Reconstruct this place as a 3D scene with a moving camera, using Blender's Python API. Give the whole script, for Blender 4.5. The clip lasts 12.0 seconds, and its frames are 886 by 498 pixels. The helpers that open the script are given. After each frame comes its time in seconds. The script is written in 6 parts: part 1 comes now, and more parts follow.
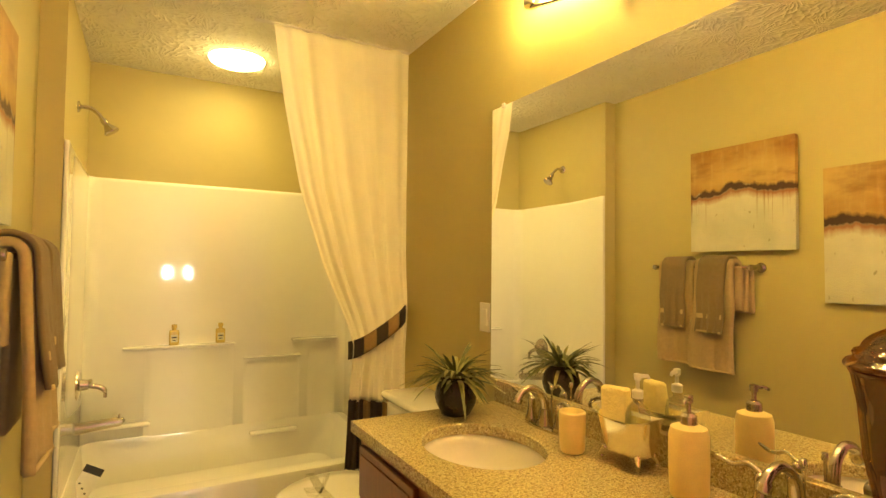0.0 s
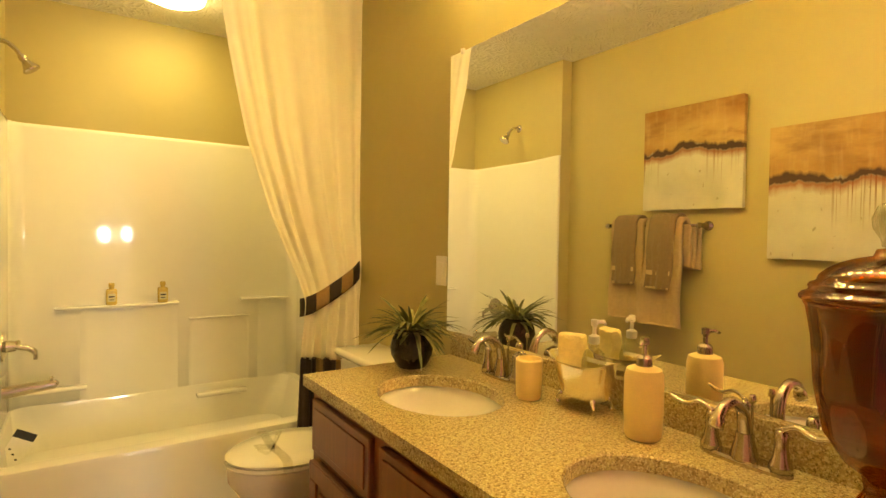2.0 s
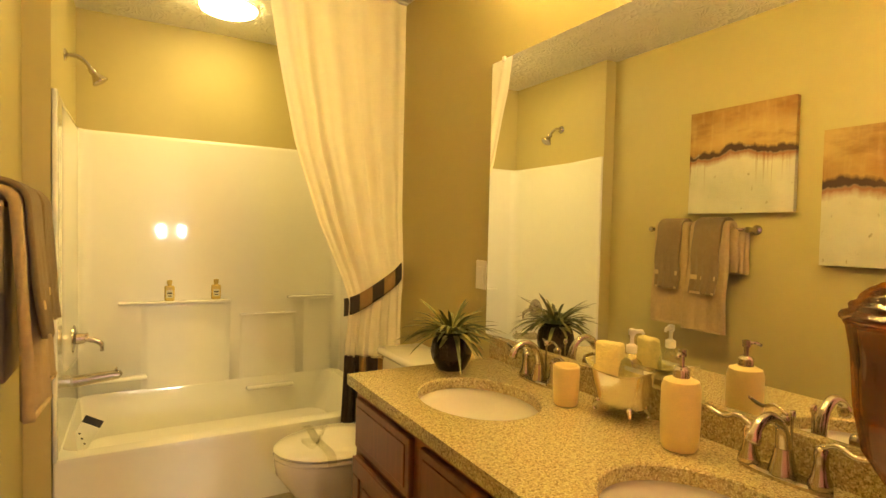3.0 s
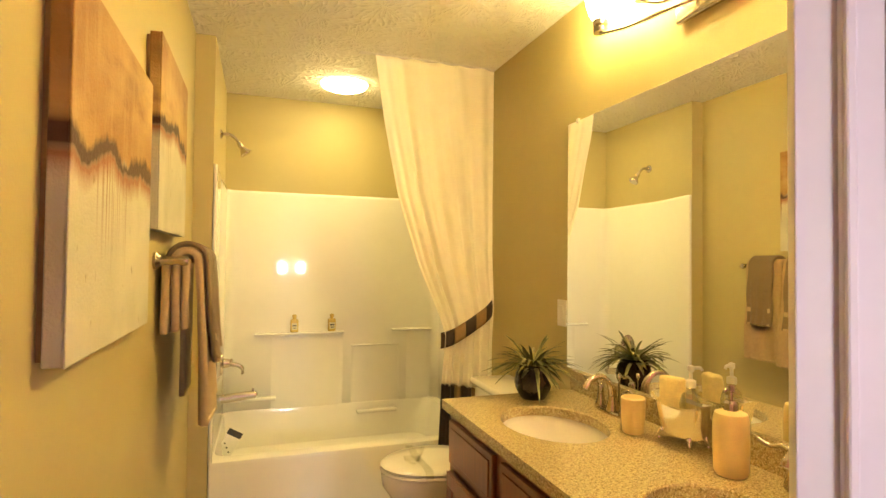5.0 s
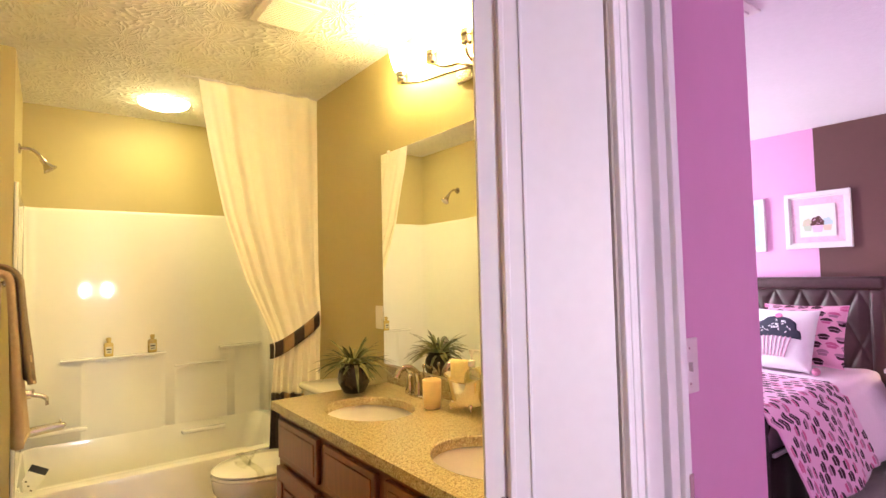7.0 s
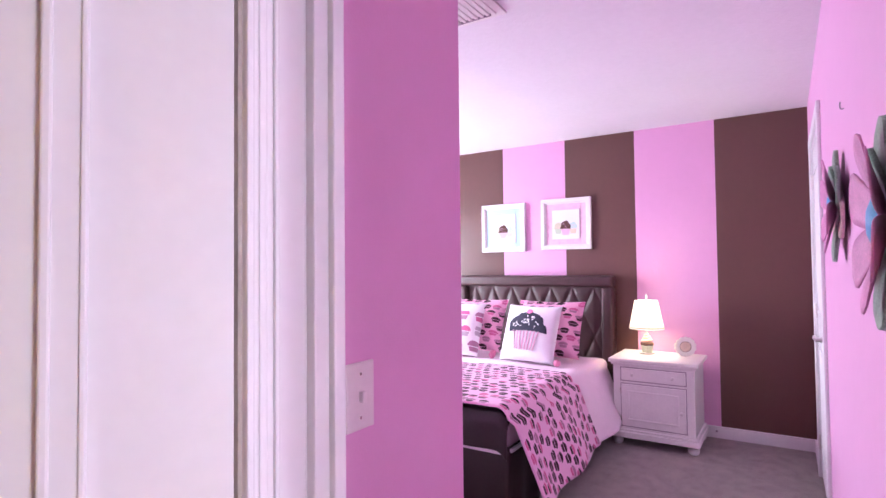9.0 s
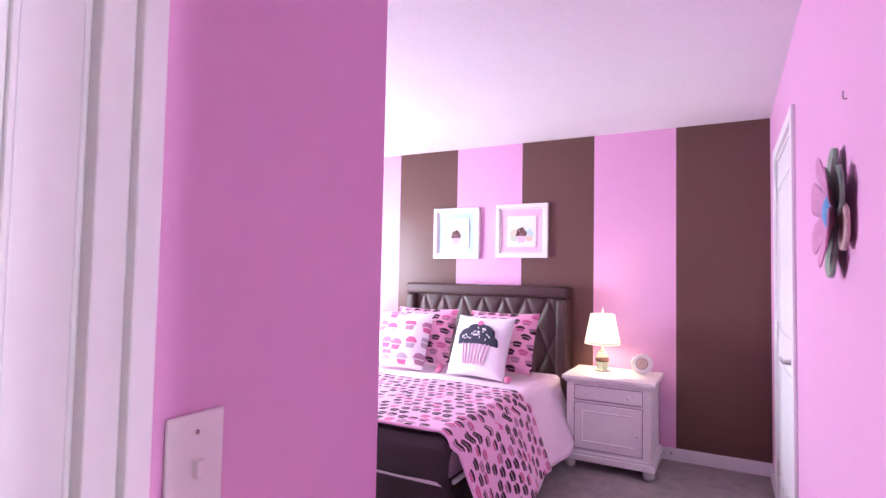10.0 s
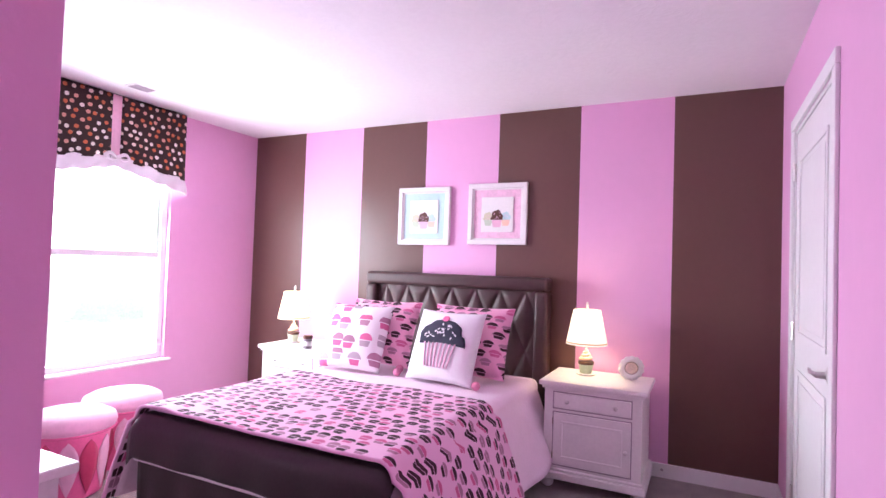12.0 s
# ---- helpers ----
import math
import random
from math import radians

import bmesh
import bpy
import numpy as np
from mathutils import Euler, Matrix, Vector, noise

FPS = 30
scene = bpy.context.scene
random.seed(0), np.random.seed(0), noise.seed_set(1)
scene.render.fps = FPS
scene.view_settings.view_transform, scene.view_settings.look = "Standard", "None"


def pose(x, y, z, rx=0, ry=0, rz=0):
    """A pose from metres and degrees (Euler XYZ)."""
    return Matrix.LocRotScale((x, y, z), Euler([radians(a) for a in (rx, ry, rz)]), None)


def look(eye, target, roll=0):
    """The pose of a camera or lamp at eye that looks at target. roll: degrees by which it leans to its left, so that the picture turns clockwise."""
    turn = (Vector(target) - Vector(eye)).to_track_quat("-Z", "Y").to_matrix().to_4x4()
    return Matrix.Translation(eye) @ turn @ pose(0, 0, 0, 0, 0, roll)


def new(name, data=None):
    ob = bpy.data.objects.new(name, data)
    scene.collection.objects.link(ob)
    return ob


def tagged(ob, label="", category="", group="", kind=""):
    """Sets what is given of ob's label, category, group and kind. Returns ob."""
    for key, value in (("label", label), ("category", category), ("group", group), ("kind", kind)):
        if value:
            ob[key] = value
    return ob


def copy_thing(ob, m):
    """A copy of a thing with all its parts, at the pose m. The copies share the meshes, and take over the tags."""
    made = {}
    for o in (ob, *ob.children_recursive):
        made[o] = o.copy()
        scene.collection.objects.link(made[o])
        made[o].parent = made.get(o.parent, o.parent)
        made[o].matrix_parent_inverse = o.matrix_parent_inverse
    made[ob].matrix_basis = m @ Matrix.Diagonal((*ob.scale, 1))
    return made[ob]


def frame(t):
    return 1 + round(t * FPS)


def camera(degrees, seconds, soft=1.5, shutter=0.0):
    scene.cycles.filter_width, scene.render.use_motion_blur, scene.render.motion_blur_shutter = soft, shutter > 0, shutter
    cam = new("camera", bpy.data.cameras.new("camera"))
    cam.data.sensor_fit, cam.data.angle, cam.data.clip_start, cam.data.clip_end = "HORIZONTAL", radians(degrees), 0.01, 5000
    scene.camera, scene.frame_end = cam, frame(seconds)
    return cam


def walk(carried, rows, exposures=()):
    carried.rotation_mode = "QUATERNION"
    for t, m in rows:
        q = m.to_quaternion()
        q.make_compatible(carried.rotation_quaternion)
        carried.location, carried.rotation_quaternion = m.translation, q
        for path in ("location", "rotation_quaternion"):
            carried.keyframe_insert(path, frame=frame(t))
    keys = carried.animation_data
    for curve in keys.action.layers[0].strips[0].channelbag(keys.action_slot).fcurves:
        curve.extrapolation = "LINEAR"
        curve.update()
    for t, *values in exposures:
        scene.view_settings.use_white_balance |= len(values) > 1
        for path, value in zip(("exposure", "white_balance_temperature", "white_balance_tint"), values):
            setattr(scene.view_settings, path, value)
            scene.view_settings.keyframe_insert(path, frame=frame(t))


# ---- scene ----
cam = camera(79.5, 12.0)
PATH = [
    (0, (0.291, 0.195, 1.303), (1.266, 1.94, 1.377), 0.6),
    (0.5, (0.299, 0.216, 1.282), (1.345, 1.92, 1.33), 0.7),
    (1, (0.302, 0.229, 1.263), (1.395, 1.904, 1.28), 0.8),
    (1.5, (0.308, 0.239, 1.247), (1.433, 1.892, 1.233), 0.9),
    (2, (0.31, 0.246, 1.246), (1.435, 1.899, 1.199), 0.9),
    (2.5, (0.301, 0.239, 1.254), (1.397, 1.911, 1.188), 1.1),
    (3, (0.29, 0.208, 1.279), (1.284, 1.943, 1.215), 1.3),
    (3.5, (0.266, 0.161, 1.305), (1.125, 1.967, 1.26), 1.5),
    (3.7, (0.265, 0.136, 1.312), (1.064, 1.97, 1.278), 1.6),
    (5.3, (0.198, -0.141, 1.332), (0.848, 1.749, 1.399), 0.5),
    (5.5, (0.183, -0.187, 1.331), (0.887, 1.683, 1.409), 0.2),
    (6, (0.14, -0.283, 1.329), (1.034, 1.504, 1.422), -0.5),
    (6.5, (0.128, -0.357, 1.33), (1.172, 1.347, 1.428), -1.0),
    (7, (0.121, -0.403, 1.321), (1.315, 1.198, 1.417), -1.3),
    (7.5, (0.125, -0.443, 1.339), (1.479, 1.028, 1.409), -1.4),
    (7.7, (0.136, -0.459, 1.341), (1.56, 0.944, 1.4), -1.6),
    (9.3, (0.621, -0.391, 1.34), (2.326, 0.653, 1.409), 0.1),
    (9.5, (0.677, -0.366, 1.343), (2.395, 0.657, 1.418), 0.6),
    (10, (0.831, -0.307, 1.332), (2.594, 0.633, 1.419), 1.1),
    (10.5, (1.003, -0.234, 1.334), (2.8, 0.64, 1.425), 1.6),
    (11, (1.151, -0.189, 1.342), (2.963, 0.653, 1.426), 1.8),
    (11.5, (1.281, -0.172, 1.332), (3.086, 0.686, 1.403), 1.9),
    (12, (1.388, -0.167, 1.308), (3.181, 0.715, 1.365), 1.9),
]
EXPOSURES = [(0, 0.08, 8300, 6), (3.0, 0.10, 8100, 7), (3.7, 0.13, 7600, 8), (5.3, 0.33, 6800, 10), (7.7, 0.40, 5900, 12), (9.3, 0.42, 5800, 12), (11.5, 0.22, 5900, 10), (12, 0.12, 6000, 10)]
walk(cam, [(t, look(eye, target, roll)) for t, eye, target, roll in PATH], EXPOSURES)


# ---- light ----
world = bpy.data.worlds.new("sky")
scene.world = world
world.use_nodes = True
wn = world.node_tree
sky = wn.nodes.new("ShaderNodeTexSky")
sky.sky_type, sky.sun_disc = "NISHITA", False
sky.sun_elevation, sky.sun_rotation = radians(45), radians(160)
wn.links.new(sky.outputs[0], wn.nodes["Background"].inputs[0])
wn.nodes["Background"].inputs[1].default_value = 0.15
sun = new("sun", bpy.data.lights.new("sun", "SUN"))
sun.data.energy, sun.data.angle, sun.data.color = 3.0, radians(0.5), (1.0, 0.95, 0.88)
sun.matrix_world = look((0, -8, 9), (2.5, 3, 0))


def area_lamp(name, eye, target, w, h, watts, color):
    d = bpy.data.lights.new(name, "AREA")
    d.shape, d.size, d.size_y, d.energy, d.color = "RECTANGLE", w, h, watts, color
    ob = new(name, d)
    ob.matrix_world = look(eye, target)
    return ob


area_lamp("window_daylight", (3.72, 3.70, 1.25), (3.72, 0, 0.9), 0.95, 1.4, 110, (0.93, 0.93, 1.0))

for x in (0.60, 0.90):
    area_lamp("landing_daylight", (x, -2.19, 1.20), (x, 0, 1.20), 0.085, 0.15, 13.5, (0.98, 0.92, 0.97))

# ---- materials ----


def mat(name, color, rough=0.6, metal=0.0, var=0.12, scale=9.0, bump=0.0, bscale=60.0, spec=0.5, emit=0.0, trans=0.0, sheen=0.0, coat=0.0):
    m = bpy.data.materials.new(name)
    m.use_nodes = True
    nt = m.node_tree
    b = nt.nodes["Principled BSDF"]
    b.inputs["Roughness"].default_value = rough
    b.inputs["Metallic"].default_value = metal
    b.inputs["Specular IOR Level"].default_value = spec
    b.inputs["Transmission Weight"].default_value = trans
    b.inputs["Sheen Weight"].default_value = sheen
    b.inputs["Coat Weight"].default_value = coat
    b.inputs["Base Color"].default_value = (*color, 1)
    if emit:
        b.inputs["Emission Color"].default_value = (*color, 1)
        b.inputs["Emission Strength"].default_value = emit
    tc = nt.nodes.new("ShaderNodeTexCoord")
    if var:
        n1, n2 = nt.nodes.new("ShaderNodeTexNoise"), nt.nodes.new("ShaderNodeTexNoise")
        n1.inputs["Scale"].default_value, n2.inputs["Scale"].default_value = scale, scale * 9
        n1.inputs["Detail"].default_value = 5
        for n in (n1, n2):
            nt.links.new(tc.outputs["Object"], n.inputs["Vector"])
        mx = nt.nodes.new("ShaderNodeMath")
        mx.operation = "ADD"
        nt.links.new(n1.outputs[0], mx.inputs[0])
        nt.links.new(n2.outputs[0], mx.inputs[1])
        mr = nt.nodes.new("ShaderNodeMapRange")
        mr.inputs[1].default_value, mr.inputs[2].default_value = 0.7, 1.3
        mr.inputs[3].default_value, mr.inputs[4].default_value = 1 - var, 1 + var
        nt.links.new(mx.outputs[0], mr.inputs[0])
        mul = nt.nodes.new("ShaderNodeMix")
        mul.data_type, mul.blend_type = "RGBA", "MULTIPLY"
        mul.inputs[0].default_value = 1
        mul.inputs[6].default_value = (*color, 1)
        nt.links.new(mr.outputs[0], mul.inputs[7])
        nt.links.new(mul.outputs[2], b.inputs["Base Color"])
    if bump:
        n3 = nt.nodes.new("ShaderNodeTexNoise")
        n3.inputs["Scale"].default_value, n3.inputs["Detail"].default_value = bscale, 4
        nt.links.new(tc.outputs["Object"], n3.inputs["Vector"])
        bp = nt.nodes.new("ShaderNodeBump")
        bp.inputs["Strength"].default_value, bp.inputs["Distance"].default_value = bump, 0.01
        nt.links.new(n3.outputs[0], bp.inputs["Height"])
        nt.links.new(bp.outputs[0], b.inputs["Normal"])
    return m


M = dict(
    tan=mat("tan_wall_paint", (0.47, 0.40, 0.19), 0.55, var=0.015, scale=2, bump=0.06, bscale=150),
    pink=mat("pink_wall_paint", (0.76, 0.40, 0.64), 0.55, var=0.015, scale=2, bump=0.06, bscale=150),
    brown=mat("brown_wall_paint", (0.125, 0.060, 0.048), 0.36, var=0.03, scale=3, bump=0.12, bscale=150),
    trim=mat("white_trim_paint", (0.80, 0.78, 0.79), 0.5, var=0.02, scale=4),
    carpet=mat("carpet", (0.33, 0.27, 0.25), 0.95, var=0.3, scale=12, bump=0.8, bscale=400, sheen=0.3),
    vinyl=mat("floor_vinyl", (0.45, 0.36, 0.24), 0.4, var=0.15, scale=6),
    ceil=mat("ceiling_paint", (0.80, 0.79, 0.77), 0.8, var=0.03, scale=4, bump=0.3, bscale=40),
    mirror=mat("mirror_silver", (0.93, 0.94, 0.92), 0.0, 1.0, var=0),
    acrylic=mat("white_acrylic", (0.86, 0.85, 0.80), 0.05, var=0.01, scale=2, coat=0.0),
    porcelain=mat("white_porcelain", (0.86, 0.84, 0.80), 0.06, var=0.02, coat=0.5),
    curtain=mat("cream_curtain_cloth", (0.90, 0.86, 0.74), 0.85, var=0.02, scale=20, bump=0.12, bscale=500),
    darkcloth=mat("dark_brown_cloth", (0.030, 0.018, 0.016), 0.6, var=0.15, scale=20, bump=0.1, bscale=500),
    tancloth=mat("tan_cloth", (0.30, 0.19, 0.09), 0.75, var=0.12, scale=20, bump=0.1, bscale=500),
    granite=mat("granite", (0.42, 0.34, 0.23), 0.25, var=0.35, scale=30),
    cabinet=mat("cherry_cabinet_wood", (0.16, 0.055, 0.028), 0.35, var=0.2, scale=8),
    nickel=mat("brushed_nickel", (0.52, 0.47, 0.40), 0.24, 1.0, var=0.06, scale=30),
    leather=mat("brown_leather", (0.060, 0.026, 0.027), 0.46, var=0.15, scale=25, bump=0.15, bscale=220),
    towel=mat("taupe_terry", (0.44, 0.315, 0.175), 0.95, var=0.10, scale=60, bump=0.6, bscale=420, sheen=0.1),
    white=mat("white_painted_wood", (0.80, 0.77, 0.76), 0.4, var=0.04, scale=6),
    sheet=mat("pale_pink_sheet", (0.85, 0.66, 0.78), 0.9, var=0.04, scale=10, bump=0.1, bscale=300),
    wax=mat("cream_resin", (0.90, 0.73, 0.36), 0.35, var=0.05, scale=40),
    glow=mat("lit_lamp_glass", (1.0, 0.77, 0.30), 0.4, var=0, emit=92.0),
)

# ---- mesh tools ----


def bm_box(x0, x1, y0, y1, z0, z1, bevel=0.0, seg=2, bm=None):
    bm = bm or bmesh.new()
    g = bmesh.ops.create_cube(bm, size=1)
    vs = g["verts"]
    for v in vs:
        v.co = Vector(((x0 + x1) / 2 + v.co.x * (x1 - x0), (y0 + y1) / 2 + v.co.y * (y1 - y0), (z0 + z1) / 2 + v.co.z * (z1 - z0)))
    if bevel:
        es = list({e for v in vs for e in v.link_edges})
        bmesh.ops.bevel(bm, geom=es, offset=bevel, segments=seg, affect="EDGES", profile=0.5)
    return bm


def bm_prism(pts, z0, z1, bevel=0.0, bm=None):
    """Upright prism over a plan outline."""
    bm = bm or bmesh.new()
    f = bm.faces.new([bm.verts.new((x, y, z0)) for x, y in pts])
    r = bmesh.ops.extrude_face_region(bm, geom=[f])
    for v in r["geom"]:
        if isinstance(v, bmesh.types.BMVert):
            v.co.z = z1
    bmesh.ops.recalc_face_normals(bm, faces=bm.faces[:])
    if bevel:
        bmesh.ops.bevel(bm, geom=bm.edges[:], offset=bevel, segments=2, affect="EDGES", profile=0.5)
    return bm


def bm_lathe(profile, n=32, m=None, bm=None):
    """A turned body: profile of (radius, height) from foot to top."""
    bm = bm or bmesh.new()
    m = m or Matrix()
    rings = []
    for r, z in profile:
        if r < 1e-5:
            rings.append([bm.verts.new(m @ Vector((0, 0, z)))])
        else:
            rings.append([bm.verts.new(m @ Vector((r * math.cos(2 * math.pi * k / n), r * math.sin(2 * math.pi * k / n), z))) for k in range(n)])
    for a, b in zip(rings, rings[1:]):
        for k in range(n):
            q = [a[k % len(a)], a[(k + 1) % len(a)], b[(k + 1) % len(b)], b[k % len(b)]]
            q = list(dict.fromkeys(q))
            if len(q) > 2:
                bm.faces.new(q)
    bmesh.ops.recalc_face_normals(bm, faces=bm.faces[:])
    return bm


def bm_tube(points, radii, n=12, bm=None, flat=1.0):
    """A round bar along points; radii: one, or one a point."""
    bm = bm or bmesh.new()
    P = [Vector(p) for p in points]
    R = list(radii) if isinstance(radii, (list, tuple)) else [radii] * len(P)
    rings, side = [], None
    for k, p in enumerate(P):
        d = (P[min(k + 1, len(P) - 1)] - P[max(k - 1, 0)]).normalized()
        if side is None:
            side = d.orthogonal().normalized()
        side = (side - d * side.dot(d)).normalized()
        up = d.cross(side)
        rings.append([bm.verts.new(p + R[k] * (math.cos(2 * math.pi * j / n) * side + flat * math.sin(2 * math.pi * j / n) * up)) for j in range(n)])
    for a, b in zip(rings, rings[1:]):
        for j in range(n):
            bm.faces.new((a[j], a[(j + 1) % n], b[(j + 1) % n], b[j]))
    bm.faces.new(rings[0][::-1])
    bm.faces.new(rings[-1])
    bmesh.ops.recalc_face_normals(bm, faces=bm.faces[:])
    return bm


def smooth_path(pts, steps=6):
    """More points along a smooth curve through pts."""
    P = [Vector(p) for p in pts]
    out = []
    for k in range(len(P) - 1):
        a, b, c, d = P[max(k - 1, 0)], P[k], P[k + 1], P[min(k + 2, len(P) - 1)]
        for j in range(steps):
            t = j / steps
            out.append(0.5 * (2 * b + (c - a) * t + (2 * a - 5 * b + 4 * c - d) * t * t + (3 * b - a - 3 * c + d) * t ** 3))
    return out + [P[-1]]


def bm_grid(f, nu, nv, bm=None):
    """A sheet f(u, v) with u and v from 0 to 1."""
    bm = bm or bmesh.new()
    V = [[bm.verts.new(f(i / nu, j / nv)) for j in range(nv + 1)] for i in range(nu + 1)]
    for i in range(nu):
        for j in range(nv):
            bm.faces.new((V[i][j], V[i + 1][j], V[i + 1][j + 1], V[i][j + 1]))
    return bm


def obj(name, bm, material, smooth=False, thick=0.0):
    me = bpy.data.meshes.new(name)
    if smooth:
        for f in bm.faces:
            f.smooth = True
    bm.to_mesh(me)
    bm.free()
    for q in material if isinstance(material, (list, tuple)) else [material]:
        me.materials.append(M[q] if isinstance(q, str) else q)
    if smooth == "auto":
        me.set_sharp_from_angle(angle=radians(35))
    ob = new(name, me)
    if thick:
        md = ob.modifiers.new("thickness", "SOLIDIFY")
        md.thickness, md.offset = thick, 0
    return ob


def part(name, bm, material, parent, label="", smooth=False, thick=0.0):
    ob = obj(name, bm, material, smooth, thick)
    ob.parent = parent
    ob.matrix_parent_inverse = parent.matrix_world.inverted()
    return tagged(ob, label)


def thing(name, at, label, category, group=""):
    ob = new(name)
    ob.location = at
    ob.empty_display_size = 0.1
    ob.matrix_world = Matrix.Translation(at)
    return tagged(ob, label, category, group)


def structure(name, bm, material, label="", smooth=False):
    return tagged(obj(name, bm, material, smooth), label, kind="structure")



# ---- node helpers for printed cloth ----


class Net:
    """Short names for arithmetic between shader nodes."""

    def __init__(self, m):
        self.nt = m.node_tree

    def val(self, s, x):
        if isinstance(x, (int, float)):
            s.default_value = x
        else:
            self.nt.links.new(x, s)

    def op(self, kind, a, b=0.0, c=0.0):
        n = self.nt.nodes.new("ShaderNodeMath")
        n.operation = kind
        for s, x in zip(n.inputs, (a, b, c)):
            self.val(s, x)
        return n.outputs[0]

    def mix(self, f, a, b):
        n = self.nt.nodes.new("ShaderNodeMix")
        n.data_type = "RGBA"
        self.val(n.inputs[0], f)
        for s, x in ((n.inputs[6], a), (n.inputs[7], b)):
            if isinstance(x, tuple):
                s.default_value = (*x, 1)
            else:
                self.nt.links.new(x, s)
        return n.outputs[2]

    def rand(self, a, b, seed):
        cb = self.nt.nodes.new("ShaderNodeCombineXYZ")
        self.val(cb.inputs[0], a)
        self.val(cb.inputs[1], b)
        cb.inputs[2].default_value = seed
        w = self.nt.nodes.new("ShaderNodeTexWhiteNoise")
        self.nt.links.new(cb.outputs[0], w.inputs[0])
        return w.outputs[0]


def print_cloth(name, ground, inks, across, along, rough=0.85, dome=True, jitter=0.12, fill=0.92, plump=0.36):
    """Cloth printed with rows of small cakes (or dots): UV in metres, cells of across by along metres."""
    m = mat(name, ground, rough, var=0, bump=0.15, bscale=350)
    N = Net(m)
    uv = N.nt.nodes.new("ShaderNodeUVMap")
    sep = N.nt.nodes.new("ShaderNodeSeparateXYZ")
    N.nt.links.new(uv.outputs[0], sep.inputs[0])
    v = N.op("DIVIDE", sep.outputs[1], along)
    row = N.op("FLOOR", v)
    u = N.op("ADD", N.op("DIVIDE", sep.outputs[0], across), N.op("MULTIPLY", N.op("MODULO", row, 2.0), 0.5))
    col = N.op("FLOOR", u)
    r1, r2, r3 = (N.rand(col, row, s) for s in (1.3, 7.7, 4.1))
    px = N.op("ADD", N.op("SUBTRACT", N.op("FRACT", u), 0.5), N.op("MULTIPLY", N.op("SUBTRACT", r2, 0.5), jitter))
    py = N.op("ADD", N.op("SUBTRACT", N.op("FRACT", v), 0.5), N.op("MULTIPLY", N.op("SUBTRACT", r3, 0.5), jitter))
    def ell(cx, cy, a, b):
        x2 = N.op("POWER", N.op("ABSOLUTE", N.op("DIVIDE", N.op("SUBTRACT", px, cx), a)), 2.0)
        y2 = N.op("POWER", N.op("ABSOLUTE", N.op("DIVIDE", N.op("SUBTRACT", py, cy), b)), 2.0)
        return N.op("LESS_THAN", N.op("ADD", x2, y2), 1.0)
    ink = inks[0]
    for k, c in enumerate(inks[1:]):
        ink = N.mix(N.op("GREATER_THAN", r1, (k + 1) / len(inks)), ink, c)
    ink2 = inks[1]
    for k, c in enumerate(inks[1:]):
        ink2 = N.mix(N.op("GREATER_THAN", r2, (k + 1) / len(inks)), ink2, c)
    keep = N.op("LESS_THAN", r3, fill)
    if dome:
        top = N.op("MULTIPLY", ell(0, 0.02, plump, 0.38), N.op("GREATER_THAN", py, 0.03))
        wide = N.op("ADD", plump - 0.08, N.op("MULTIPLY", py, 0.25))
        cup = N.op("MULTIPLY", N.op("LESS_THAN", N.op("ABSOLUTE", px), wide), N.op("MULTIPLY", N.op("LESS_THAN", py, -0.02), N.op("GREATER_THAN", py, -0.33)))
    else:
        top = ell(0, 0, 0.26, 0.26)
        cup = ell(0.05, -0.10, 0.20, 0.14)
    c = N.mix(N.op("MULTIPLY", cup, keep), ground, ink2)
    c = N.mix(N.op("MULTIPLY", top, keep), c, ink)
    N.nt.links.new(c, N.nt.nodes["Principled BSDF"].inputs["Base Color"])
    return m


def bm_uv(bm, f):
    """A UV map from each corner's place."""
    lay = bm.loops.layers.uv.new("UVMap")
    for face in bm.faces:
        for lp in face.loops:
            lp[lay].uv = f(lp.vert.co)
    return bm


def grid_uv(fn, nu, nv, lu, lv, turned=False):
    """A sheet with a UV map in metres of its flat size."""
    bm = bmesh.new()
    lay = bm.loops.layers.uv.new("UVMap")
    V = [[bm.verts.new(fn(i / nu, j / nv)) for j in range(nv + 1)] for i in range(nu + 1)]
    for i in range(nu):
        for j in range(nv):
            q = ((i, j), (i + 1, j), (i + 1, j + 1), (i, j + 1))
            fc = bm.faces.new([V[a][b] for a, b in q])
            for lp, (a, b) in zip(fc.loops, q):
                lp[lay].uv = (b / nv * lv, a / nu * lu) if turned else (a / nu * lu, b / nv * lv)
    return bm


